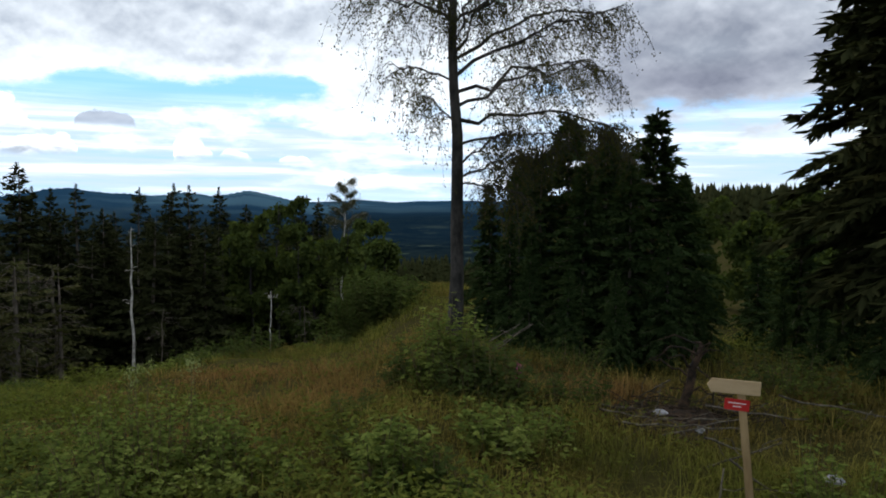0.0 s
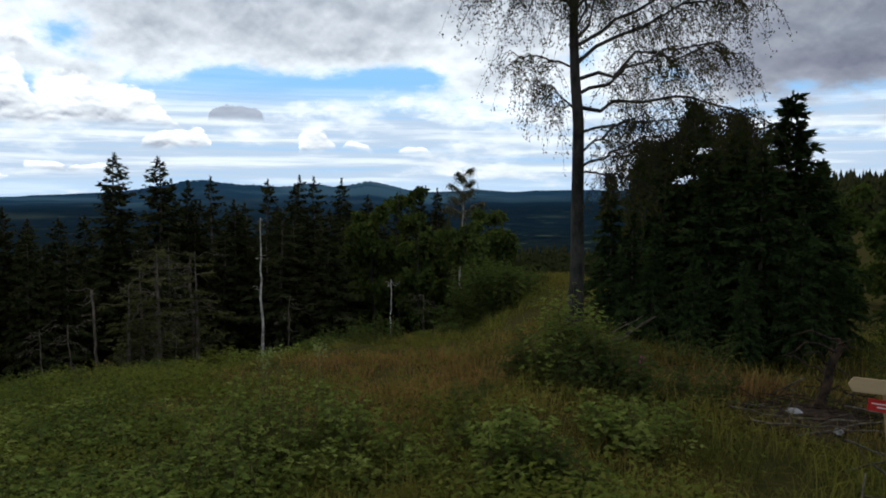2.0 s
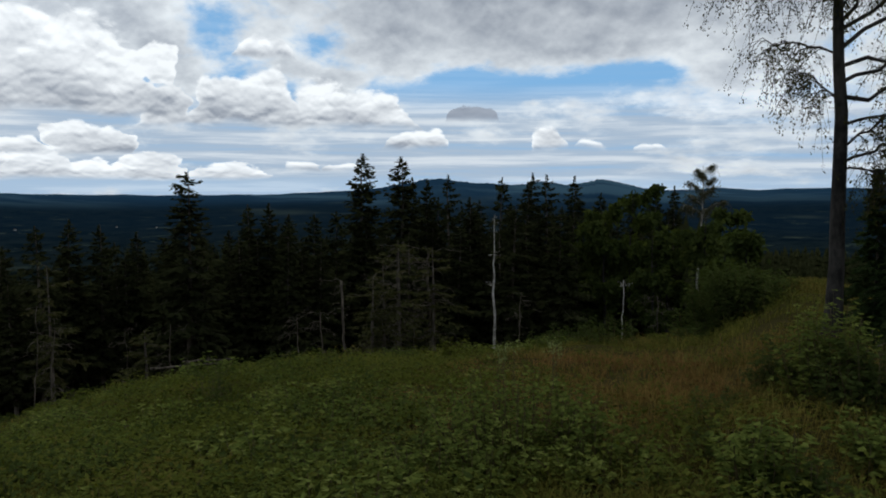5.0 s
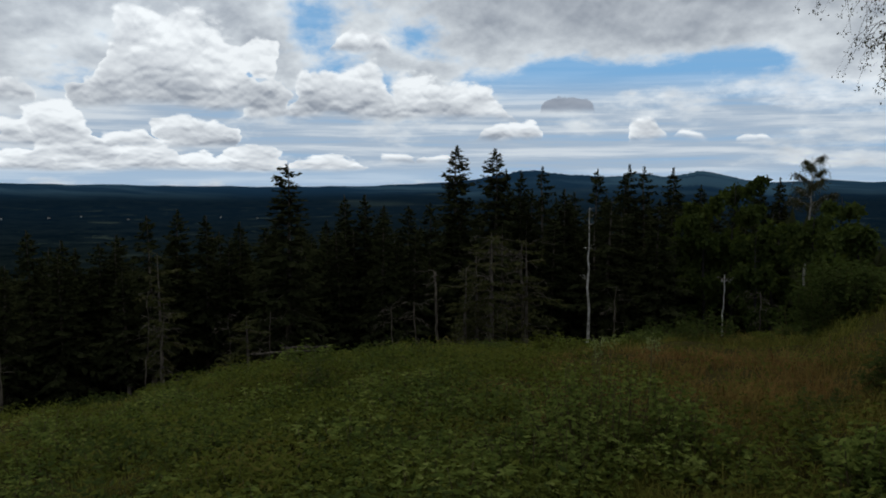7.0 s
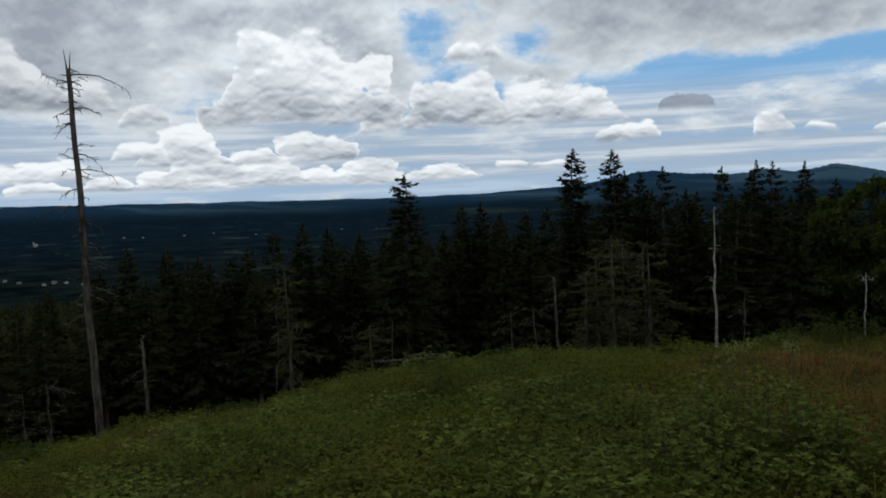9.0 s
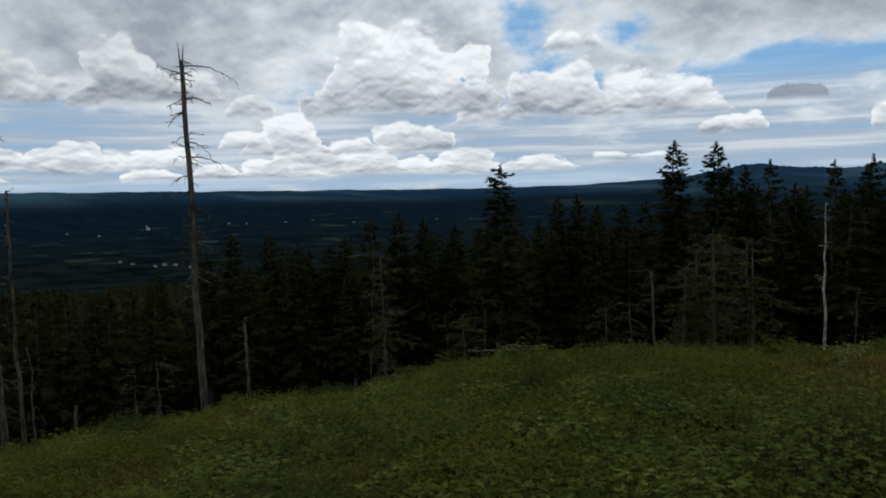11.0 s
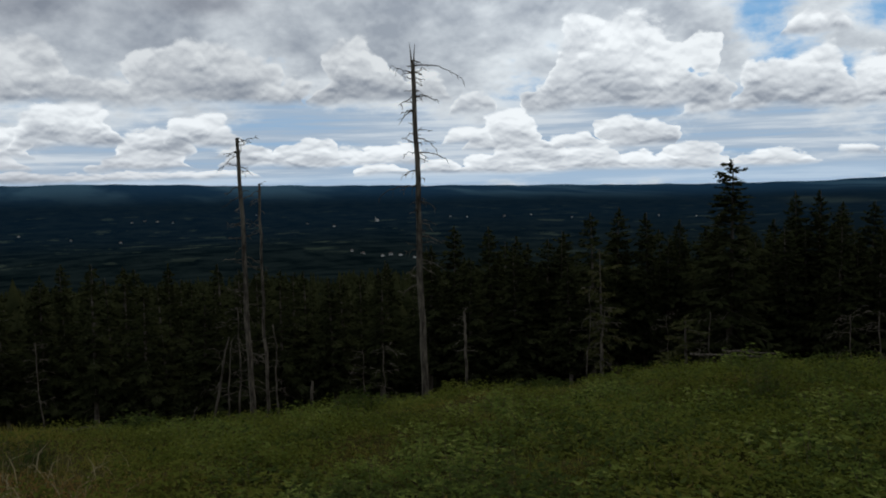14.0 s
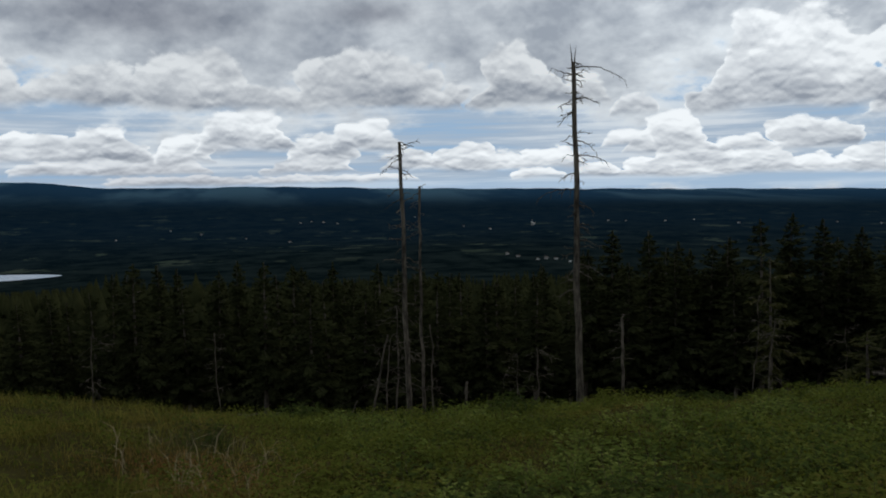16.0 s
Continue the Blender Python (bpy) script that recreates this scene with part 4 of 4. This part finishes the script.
def stone(name, label, az, d, size, flat=0.5, mat=stone_mat, lift=0.0, seed=0):
    bm = bmesh.new()
    bmesh.ops.create_icosphere(bm, subdivisions=3, radius=size)
    for v in bm.verts:
        n = noise.noise(v.co / size * 1.4 + Vector((seed, 3, 1)))
        v.co *= 1 + 0.35 * n
        v.co.z *= flat
    me = bpy.data.meshes.new(name)
    bm.to_mesh(me)
    bm.free()
    me.materials.append(mat)
    ob = new(name, me)
    x, y, z = on_land(az, d)
    ob.matrix_basis = pose(x, y, z + lift, 0, 0, 37 * seed)
    return tagged(ob, label, "stone")


stone("stone", "flat pale grey stone among charred litter", -15.7, 8.5, 0.075, 0.35, stone_mat, 0.23, 1)
stone("stone", "small pale grey stone in the grass", -18.4, 8.2, 0.045, 0.7, stone_mat, 0.14, 2)
stone("stone", "pale weathered stone half hidden in leaves", -26.9, 7.0, 0.08, 0.5, stone_mat, 0.15, 3)
stone("charred_mound", "low mound of charred soil and wood", -16.9, 8.8, 0.55, 0.34, burnt_mat, -0.02, 4)["category"] = "mound"

x, y, z = on_land(-17.0, 8.9)
burnt = thing("burnt_stump", "charred leaning stump with bare twigs", "stump", pose(x, y, z))
main = bent((0, 0, -0.1), (0.16, 0, 1), 1.0, (0.05, 0, 0), 8, 0.01)
part("trunk", mesh_of("trunk", *tube(main, [0.10, 0.07, 0.058, 0.052, 0.05, 0.045, 0.035, 0.02], 9, 0.12), burnt_mat, True), burnt)
for k in range(11):
    p = main[rng.integers(3, 8)]
    tw = bent(p, unit(rng.normal(0, 1, 3) * [1, 0.6, 0.4] + [0, 0, 0.5]), rng.uniform(0.3, 0.75), (0, 0, -0.3), 6, 0.05)
    part("branch", mesh_of("branch", *tube(tw, np.linspace(0.014, 0.004, 6), 5), burnt_mat, True), burnt)


lx, ly = around(-16.6, 8.7)
bits = []
for _ in range(240):
    px, py = lx + rng.normal(0, 0.5), ly + rng.normal(0, 0.34)
    p = np.array([px, py, float(land(px, py)) + rng.uniform(0.02, 0.24)])
    a = rng.uniform(0, 6.283)
    bits.append(tube(bent(p, (math.cos(a), math.sin(a), rng.uniform(-0.2, 0.5)), rng.uniform(0.12, 0.4), (0, 0, -0.15), 4, 0.04), [0.007, 0.006, 0.005, 0.003], 4))
tagged(new("charred_litter", mesh_of("charred_litter", *join(*bits), burnt_mat)), "charred twigs scattered round a stump", "litter", kind="stuff")


def lying(name, label, az, d, length, radius, turn, tilt, lift, mat=dead_wood_mat, twigs=0):
    x, y, z = on_land(az, d)
    t = thing(name, label, "fallen wood", pose(x, y, z + lift, 0, tilt, turn))
    main = bent((-length / 2, 0, 0), (1, 0, 0), length, (0, 0, 0.02), 8, 0.008)
    part("stem", mesh_of("stem", *tube(main, np.linspace(radius, radius * 0.55, 8), 8, 0.1), mat, True), t)
    for _ in range(twigs):
        p = main[rng.integers(1, 7)]
        tw = bent(p, unit(rng.normal(0, 1, 3) + [0, 0, 0.4]), rng.uniform(0.2, 0.6), (0, 0, -0.2), 5, 0.05)
        part("branch", mesh_of("branch", *tube(tw, np.linspace(radius * 0.3, 0.004, 5), 5), mat, True), t)
    return t


lying("fallen_log", "long grey fallen log on the brow of the hill", 43.4, 26.0, 2.2, 0.04, 42, -1, 0.5, dead_wood_mat, 5)
lying("fallen_log", "thin grey fallen stem on the brow", 42.0, 26.5, 1.6, 0.03, 45, 2, 0.56, dead_wood_mat, 3)
lying("fallen_log", "pale fallen stem in the grass", 88.0, 24.0, 1.2, 0.028, 80, 3, 0.30, dead_wood_mat, 2)
for az, d, ln, tn, tl in ((-13.0, 8.6, 0.55, 20, 12), (-18.0, 8.3, 0.75, 3, 2), (-22.2, 6.6, 0.55, -10, 38), (-19.8, 6.3, 0.4, 60, -45), (-4.0, 10.6, 1.1, -8, -32), (-4.6, 10.8, 1.0, -14, -36), (-3.7, 10.9, 0.9, -3, -28), (-27.5, 9.0, 1.6, 10, 14), (-20.2, 7.4, 0.8, 40, 22), (-21.3, 7.2, 0.7, -35, -28), (-18.6, 8.0, 0.9, 15, -6), (-14.2, 8.2, 0.8, -20, 6), (-19.2, 8.9, 0.9, 70, 34), (-15.2, 9.4, 0.7, 110, 30), (-22.0, 8.6, 1.1, 5, 10), (-17.4, 7.9, 1.2, -4, 3)):
    lying("fallen_branch", "bleached dry branch lying in the grass", az, d, ln, 0.010, tn, tl, 0.22, dead_wood_mat, 2)

# ------------------------------------------------------------------ bushes


def bush(label, az, d, height, width, stems, leaf, mat, flowers=0, group="leafy bushes on the hill", name="raspberry_bush", upright=0.5):
    """Arching canes with toothed leaves in threes, fuller towards the top."""
    x, y, z = on_land(az, d, 0.03)
    t = thing(name, label, "bush", pose(x, y, z), group)
    canes, at, along, side, size = [], [], [], [], []
    for _ in range(stems):
        a, rr = rng.uniform(0, 6.283), math.sqrt(rng.random()) * width * 0.5
        top = height * rng.uniform(0.35, 1.08) * (1 - 0.25 * (2 * rr / width) ** 2)
        foot = np.array([math.cos(a) * rr * upright, math.sin(a) * rr * upright, 0])
        tip = np.array([math.cos(a) * rr, math.sin(a) * rr, top])
        s = np.linspace(0, 1, 7)[:, None]
        line = foot + (tip - foot) * s + np.array([math.cos(a), math.sin(a), 0]) * 0.12 * width * s * (1 - s) + rng.normal(0, 0.012, (7, 3))
        canes.append(tube(line[::2], np.linspace(0.006, 0.002, 4), 3))
        n = int(8 + 20 * top)
        q = 0.2 + 0.8 * (np.arange(n) + rng.random(n)) / n
        p = np.stack([np.interp(q, s[:, 0], line[:, c]) for c in range(3)], -1)
        b = rng.uniform(0, 6.283, n)
        rise_ = rng.uniform(-0.1, 0.45, n)
        p += np.stack([np.cos(b), np.sin(b), rise_], -1) * (leaf * rng.uniform(0.4, 1.3, n))[:, None]
        for turn_ in (-0.9, 0.0, 0.9):
            w = unit(np.stack([np.cos(b + turn_), np.sin(b + turn_), rise_ - rng.uniform(0.1, 0.6, n)], -1))
            at.append(p)
            along.append(w)
            side.append(unit(np.cross(w, [0, 0, 1]) + rng.normal(0, 0.25, (n, 3))))
            size.append(leaf * rng.uniform(0.65, 1.25, n) * (1.0 if turn_ == 0 else 0.8))
    at, along, side, size = (np.concatenate(v) for v in (at, along, side, size))
    tagged(part("cane", mesh_of("cane", *join(*canes), stem_mat), t), kind="stuff")
    part("foliage", mesh_of("foliage", *cards(at, along, side, size, size * 0.48), mat), t)
    for k in range(flowers):
        a, rr = rng.uniform(0, 6.283), rng.uniform(0, 0.35) * width
        p = np.array([math.cos(a) * rr, math.sin(a) * rr, height * rng.uniform(0.95, 1.08)])
        tips = p + rng.normal(0, 1, (14, 3)) * [0.035, 0.035, 0.03]
        tagged(part("flower_head", mesh_of("flower_head", *leafy(tips, 3, 0.02, 0.012), cream_mat), t), kind="stuff")
        part("flower_stem", mesh_of("flower_stem", *tube(bent(p * [1, 1, 0.6], (0, 0, 1), p[2] * 0.4, (0, 0, 0), 3), [0.004, 0.003, 0.002], 3), stem_mat), t)
    return t


bush("wide raspberry bush with pale green leaves", 20.5, 6.4, 0.82, 1.5, 130, 0.056, bush_leaf_mat, 0)
bush("low raspberry bush with green leaves", 25.0, 5.6, 0.5, 1.3, 80, 0.060, bush_leaf_mat)
bush("low raspberry bush with green leaves", 15.0, 6.0, 0.5, 1.2, 76, 0.060, bush_leaf_mat)
bush("tall meadowsweet with cream flower heads", 21.2, 6.6, 0.98, 0.3, 9, 0.05, bush_leaf_mat, 4, "", "meadowsweet_plant", 0.9)
bush("tall meadowsweet with cream flower heads", 17.6, 6.9, 0.96, 0.3, 9, 0.05, bush_leaf_mat, 3, "", "meadowsweet_plant", 0.9)
bush("slender young raspberry bush with fresh green leaves", 3.6, 5.2, 0.84, 0.5, 44, 0.07, bush_leaf_mat)
bush("small raspberry bush at the foot of a taller one", 4.6, 4.6, 0.42, 0.6, 22, 0.052, bush_leaf_mat)
bush("dense green bush before the birch", -0.3, 7.9, 1.0, 0.85, 90, 0.064, bush_leaf_mat)
bush("dense green bush before the birch", 1.9, 8.4, 0.72, 0.8, 56, 0.068, rowan_leaf_mat)
bush("dense dark green bush beside the birch", -3.2, 7.6, 0.80, 1.0, 100, 0.07, rowan_leaf_mat)
bush("green raspberry bush with hanging leaves", -3.9, 6.3, 0.52, 0.7, 46, 0.07, bush_leaf_mat)
bush("green raspberry bush with hanging leaves", -6.6, 6.9, 0.45, 0.9, 44, 0.065, bush_leaf_mat)
bush("green raspberry bush with hanging leaves", -9.0, 8.6, 0.5, 0.9, 40, 0.065, rowan_leaf_mat)
bush("small fresh green raspberry bush", -2.6, 4.7, 0.38, 0.5, 26, 0.065, bush_leaf_mat)
bush("small fresh green raspberry bush", 0.6, 5.1, 0.45, 0.6, 34, 0.065, rowan_leaf_mat)
bush("small fresh green raspberry bush", 9.4, 5.6, 0.34, 0.4, 16, 0.06, bush_leaf_mat)
bush("low leafy bush with pale leaves", -27.0, 6.4, 0.7, 0.8, 34, 0.052, bush_leaf_mat)
bush("low leafy bush in the shade", -24.0, 10.5, 0.7, 1.6, 44, 0.06, rowan_leaf_mat)
bush("low leafy bush in the shade", -9.6, 11.0, 0.6, 1.3, 36, 0.06, rowan_leaf_mat)
bush("dark low shrub on the grassy slope", 41.5, 11.0, 0.62, 0.75, 40, 0.05, rowan_leaf_mat)
bush("dark low shrub on the grassy slope", 13.2, 20.0, 0.9, 1.6, 34, 0.09, rowan_leaf_mat)
bush("dark low shrub on the grassy slope", 16.0, 21.0, 0.8, 1.5, 30, 0.09, rowan_leaf_mat)
# thickets over the slope and along its brow: some kinds, then copies; more of them where the hill is leafy
THICKET = "low thickets on the slope"
thickets = [
    bush("low green raspberry thicket on the slope", 33.0, 5.6, 0.42, 1.3, 32, 0.070, bush_leaf_mat, 0, THICKET),
    bush("low olive thicket on the slope", 47.0, 5.4, 0.40, 1.2, 32, 0.068, under_leaf_mat, 0, THICKET),
    bush("low dark green thicket on the slope", 60.0, 6.2, 0.44, 1.2, 34, 0.070, rowan_leaf_mat, 0, THICKET),
]
brow = [
    bush("rounded shrub on the brow of the hill", 42.0, 17.5, 0.55, 1.4, 26, 0.105, bush_leaf_mat, 0, "shrubs along the brow"),
    bush("ragged dark shrub on the brow of the hill", 70.0, 17.0, 0.60, 1.3, 24, 0.105, rowan_leaf_mat, 0, "shrubs along the brow"),
    bush("thin olive shrub on the brow of the hill", 24.0, 19.0, 0.60, 1.2, 22, 0.10, under_leaf_mat, 0, "shrubs along the brow"),
]
for _ in range(170):
    az, d = rng.uniform(27, 86), 4.4 * math.exp(rng.uniform(0, 1.45))
    x, y, z = on_land(az, d, 0.05)
    k = rng.uniform(0.65, 1.15)
    copy_scaled(thickets[int(rng.choice([0, 0, 1, 1, 2]))], Matrix.Translation((x, y, z)) @ pose(0, 0, 0, 0, 0, rng.uniform(0, 360)) @ Matrix.Diagonal((k, k, k * rng.uniform(0.6, 1.0), 1)))
for _ in range(36):
    az, d = rng.uniform(-30, 27), rng.uniform(5.5, 15.0)
    if abs(az + 17) < 6 or 8 < az < 14:
        continue
    x, y, z = on_land(az, d, 0.05)
    k = rng.uniform(0.5, 0.95)
    copy_scaled(thickets[int(rng.integers(0, 3))], Matrix.Translation((x, y, z)) @ pose(0, 0, 0, 0, 0, rng.uniform(0, 360)) @ Matrix.Diagonal((k, k, k * rng.uniform(0.6, 1.0), 1)))
for _ in range(84):
    az, d = rng.uniform(6, 88), rng.uniform(18.5, 26)
    x, y, z = on_land(az, d, 0.08)
    k = rng.uniform(0.5, 1.15)
    copy_scaled(brow[int(rng.integers(0, 3))], Matrix.Translation((x, y, z)) @ pose(0, 0, 0, 0, 0, rng.uniform(0, 360)) @ Matrix.Diagonal((k, k, k * rng.uniform(0.45, 0.9), 1)))
bush("dark low shrub on the grassy slope", 92.0, 11.5, 0.6, 0.9, 40, 0.05, rowan_leaf_mat)

for az, d, h, w in ((3.3, 22.0, 1.3, 1.6), (4.4, 22.5, 1.9, 1.9), (5.6, 23.0, 2.1, 2.0), (6.8, 23.5, 1.5, 1.9), (2.4, 25.0, 0.9, 1.4)):
    bush("tall leafy green bush at the clearing", az, d, h, w, 46, 0.12, rowan_leaf_mat, 0, "bushes at the clearing", "leafy_bush", 0.7)

# fireweed
for az, d, h in ((-5.5, 7.6, 0.62),):
    x, y, z = on_land(az, d, 0.02)
    fw = thing("fireweed", "single pink fireweed in flower", "flower", pose(x, y, z, 2, 1, 0))
    part("stem", mesh_of("stem", *tube(bent((0, 0, 0), (0, 0, 1), h, (0.03, 0, 0), 5), np.linspace(0.004, 0.002, 5), 4), stem_mat), fw)
    k = np.linspace(0.66, 1.0, 26)[:, None] * h
    tips = np.concatenate([rng.normal(0, 0.018, (26, 2)), k], 1)
    part("flower_spike", mesh_of("flower_spike", *leafy(tips, 2, 0.02, 0.008), pink_mat), fw)
    k = np.linspace(0.15, 0.62, 22)[:, None] * h
    part("leaf", mesh_of("leaf", *leafy(np.concatenate([rng.normal(0, 0.02, (22, 2)), k], 1), 1, 0.08, 0.005), bush_leaf_mat), fw)

# ------------------------------------------------------------------ grass and undergrowth


def scatter(n, lo, hi, az0=-36, az1=112, power=1.0):
    """Random places on the hill: more of them near."""
    d = lo * (hi / lo) ** (rng.random(n) ** power)
    az = rng.uniform(az0, az1, n)
    x, y = around(az, d)
    return x, y, d


def patchy(x, y, f, seed):
    return 0.5 + 0.25 * (np.sin(x * f + seed) * np.cos(y * f * 1.3 + 2 * seed) + np.sin((x + y) * f * 0.6 + 3 * seed) + 0.5 * np.sin((x - 2 * y) * f * 1.7 + seed))


def blades(name, label, x, y, d, mat, lo, hi, wide, droop=0.55, tall=1.0):
    n = len(x)
    z = land(x, y) - 0.02
    a = rng.uniform(0, 6.283, n)
    ln = rng.uniform(lo, hi, n) * tall
    w = wide * (1 + 0.11 * d) * rng.uniform(0.7, 1.3, n)
    lean = rng.uniform(0.25, droop, n)
    out = np.stack([np.cos(a), np.sin(a), np.zeros(n)], -1)
    sd = np.stack([-np.sin(a), np.cos(a), np.zeros(n)], -1) * w[:, None]
    p0 = np.stack([x, y, z], -1)
    p1 = p0 + out * (ln * lean * 0.35)[:, None] + np.array([0, 0, 1.0]) * (ln * 0.6)[:, None]
    p2 = p0 + out * (ln * lean * 1.1)[:, None] + np.array([0, 0, 1.0]) * (ln * (1 - 0.35 * lean))[:, None]
    v = np.stack([p0 - sd, p0 + sd, p1 - sd * 0.8, p1 + sd * 0.8, p2], 1).reshape(-1, 3)
    b = np.arange(n)[:, None] * 5
    f = np.concatenate([b + [0, 1, 3], b + [0, 3, 2], b + [2, 3, 4]], 0)
    return tagged(new(name, mesh_of(name, v, f, mat)), label, "grass", kind="stuff")


def tufts(n, per, lo, hi, az0, az1, spread, power):
    """Blades gathered in tufts: places, distances and a height for each tuft."""
    x, y, d = scatter(n, lo, hi, az0, az1, power)
    tall = np.clip(0.45 + 0.75 * patchy(x, y, 1.3, 0.4) + rng.normal(0, 0.18, n), 0.35, 1.5)
    az = np.degrees(np.arctan2(-x, y))
    tall *= np.interp(az, [8, 26, 80, 90], [1.0, 0.50, 0.50, 0.85])
    sp = np.repeat(spread * (0.6 + 0.05 * d), per)
    x2, y2 = np.repeat(x, per) + rng.normal(0, 1, n * per) * sp, np.repeat(y, per) + rng.normal(0, 1, n * per) * sp
    return x2, y2, np.hypot(x2, y2), np.repeat(tall, per)


x, y, d, tall = tufts(7400, 20, 1.7, 27.0, -36, 112, 0.10, 0.78)
hx, hy = around(-16.6, 8.8)
keep = np.hypot(x - hx, y - hy) > 0.62
x, y, d, tall = x[keep], y[keep], d[keep], tall[keep]
blades("grass", "long uncut meadow grass, green to rusty tan", x, y, d, grass_mat, 0.14, 0.42, 0.0022, 1.5, tall=tall)
x, y, d = scatter(18000, 26, 46, -10, 9)
blades("grass", "sunlit rough grass in the clearing beyond the birch", x, y, d, grass_mat, 0.2, 0.5, 0.003)
# bleached heads
cx, cy = around(93.0, 9.2)
x, y = cx + rng.normal(0, 1.1, 90), cy + rng.normal(0, 0.6, 90)
blades("grass_heads", "bleached tufts of grass seed heads", x, y, np.hypot(x, y), straw_mat, 0.3, 0.5, 0.004, 1.1)


def undergrowth(name, label, n, lo, hi, leaf, mat, seed, cut, tall):
    """Low plants: rosettes of leaves on short stems, in patches."""
    x, y, d = scatter(n, lo, hi, power=0.8)
    az = np.degrees(np.arctan2(-x, y))
    thin = np.interp(az, [-40, 20, 33, 82, 90, 115], [0.30, 0.28, -0.12, -0.16, 0.25, 0.35])
    keep = patchy(x, y, 0.55, seed) + rng.normal(0, 0.12, n) > cut + thin
    x, y, d = x[keep], y[keep], d[keep]
    per = 16
    n = len(x) * per
    size = np.repeat(leaf * (1 + 0.025 * d), per) * rng.uniform(0.6, 1.3, n)
    lump = np.clip(0.25 + 1.3 * patchy(x, y, 1.7, seed + 1), 0.2, 1.5)
    h = np.repeat(rng.uniform(0.6, 1.0, len(x)) * tall * lump, per)
    a, rr = rng.uniform(0, 6.283, n), np.sqrt(rng.random(n)) * 0.24
    px, py = np.repeat(x, per) + rr * np.cos(a), np.repeat(y, per) + rr * np.sin(a)
    pz = np.repeat(land(x, y), per) + h * (1 - 3.0 * rr * rr) * rng.uniform(0.35, 1.0, n)
    along = unit(np.stack([np.cos(a), np.sin(a), rng.uniform(-0.6, 0.35, n)], -1) + rng.normal(0, 0.3, (n, 3)))
    side = unit(np.cross(along, [0, 0, 1.0]) + rng.normal(0, 0.25, (n, 3)))
    return tagged(new(name, mesh_of(name, *cards(np.stack([px, py, pz], -1), along, side, size, size * 0.48), mat)), label, "plants", kind="stuff")


undergrowth("undergrowth", "low raspberry and bilberry leaves over the hill", 17000, 2.2, 26.0, 0.050, under_leaf_mat, 2.0, 0.45, 0.42)
undergrowth("undergrowth", "fresh green low leaves in patches", 4500, 2.4, 24.0, 0.060, rowan_leaf_mat, 4.4, 0.66, 0.46)

# ------------------------------------------------------------------ the valley: church, houses, lake


def house(name, label, az, rise, d, wide, deep, tall, wall_mat, roof_mat, tower=0.0):
    x, y = around(az, d)
    z = float(land(x, y)) + 1.0
    t = thing(name, label, "church" if tower else "house", pose(float(x), float(y), z, 0, 0, az + 20), "" if tower else "houses in the valley")
    solid("wall", box(wide, deep, tall, pose(0, 0, tall / 2), 0.05), wall_mat, t)
    bm = bmesh.new()
    bmesh.ops.create_cone(bm, segments=4, radius1=0.76 * wide, radius2=0.25 * wide, depth=tall * 0.6, cap_ends=True, matrix=pose(0, 0, tall * 1.3, 0, 0, 45))
    solid("roof", bm, roof_mat, t)
    if tower:
        solid("tower", box(wide * 0.35, wide * 0.35, tower, pose(-wide * 0.5, 0, tower / 2), 0.05), wall_mat, t)
        bm = bmesh.new()
        bmesh.ops.create_cone(bm, segments=4, radius1=wide * 0.25, radius2=0.05, depth=tower * 0.6, cap_ends=True, matrix=pose(-wide * 0.5, 0, tower * 1.3, 0, 0, 45))
        solid("spire", bm, wall_mat, t)
    return t


house_mat = noisy("pale_boarding", (0.22, 0.21, 0.19), (0.50, 0.49, 0.46), 0.08, 0.8, 0.0)
roof_mat = noisy("dark_roof_tiles", (0.06, 0.05, 0.05), (0.12, 0.10, 0.09), 0.5, 0.8, 0.0)
house("church", "white church with a pointed tower in the valley", 67.5, -2.5, 2450, 9, 6, 5, house_mat, house_mat, 9)
for az, d in ((67.2, 1330), (66.6, 1350), (65.9, 1340), (68.6, 1380), (64.9, 1300), (69.4, 1420), (85.0, 2150), (82.6, 2700), (83.4, 2720), (84.2, 2690), (81.6, 2660), (61.0, 2500), (62.2, 2540), (58.3, 2520), (56.4, 2600),
              (53.5, 2480), (93.0, 2600), (91.0, 2450), (76.0, 2900), (96.5, 2300), (43.5, 2500), (45.0, 2520), (70.6, 2350), (72.5, 2500), (88.0, 2300), (47.5, 2600)):
    house("house", "small pale house in the valley", az, 0, d, rng.uniform(3.5, 7), rng.uniform(3, 5), rng.uniform(2, 3), house_mat, roof_mat)


lx, ly = around(107.3, 1450)
lake_z = -126.0
n = 40
ring = [(float(lx) + 58 * math.cos(k * 6.283 / n) * (1 + 0.12 * math.sin(3 * k * 6.283 / n)), float(ly) + 190 * math.sin(k * 6.283 / n), lake_z) for k in range(n)]
lake_mesh = bpy.data.meshes.new("lake")
lake_mesh.from_pydata(ring, [], [list(range(n))])
lake_mesh.materials.append(water_mat)
tagged(new("lake", lake_mesh), "still pale lake in the valley", "water", kind="structure")
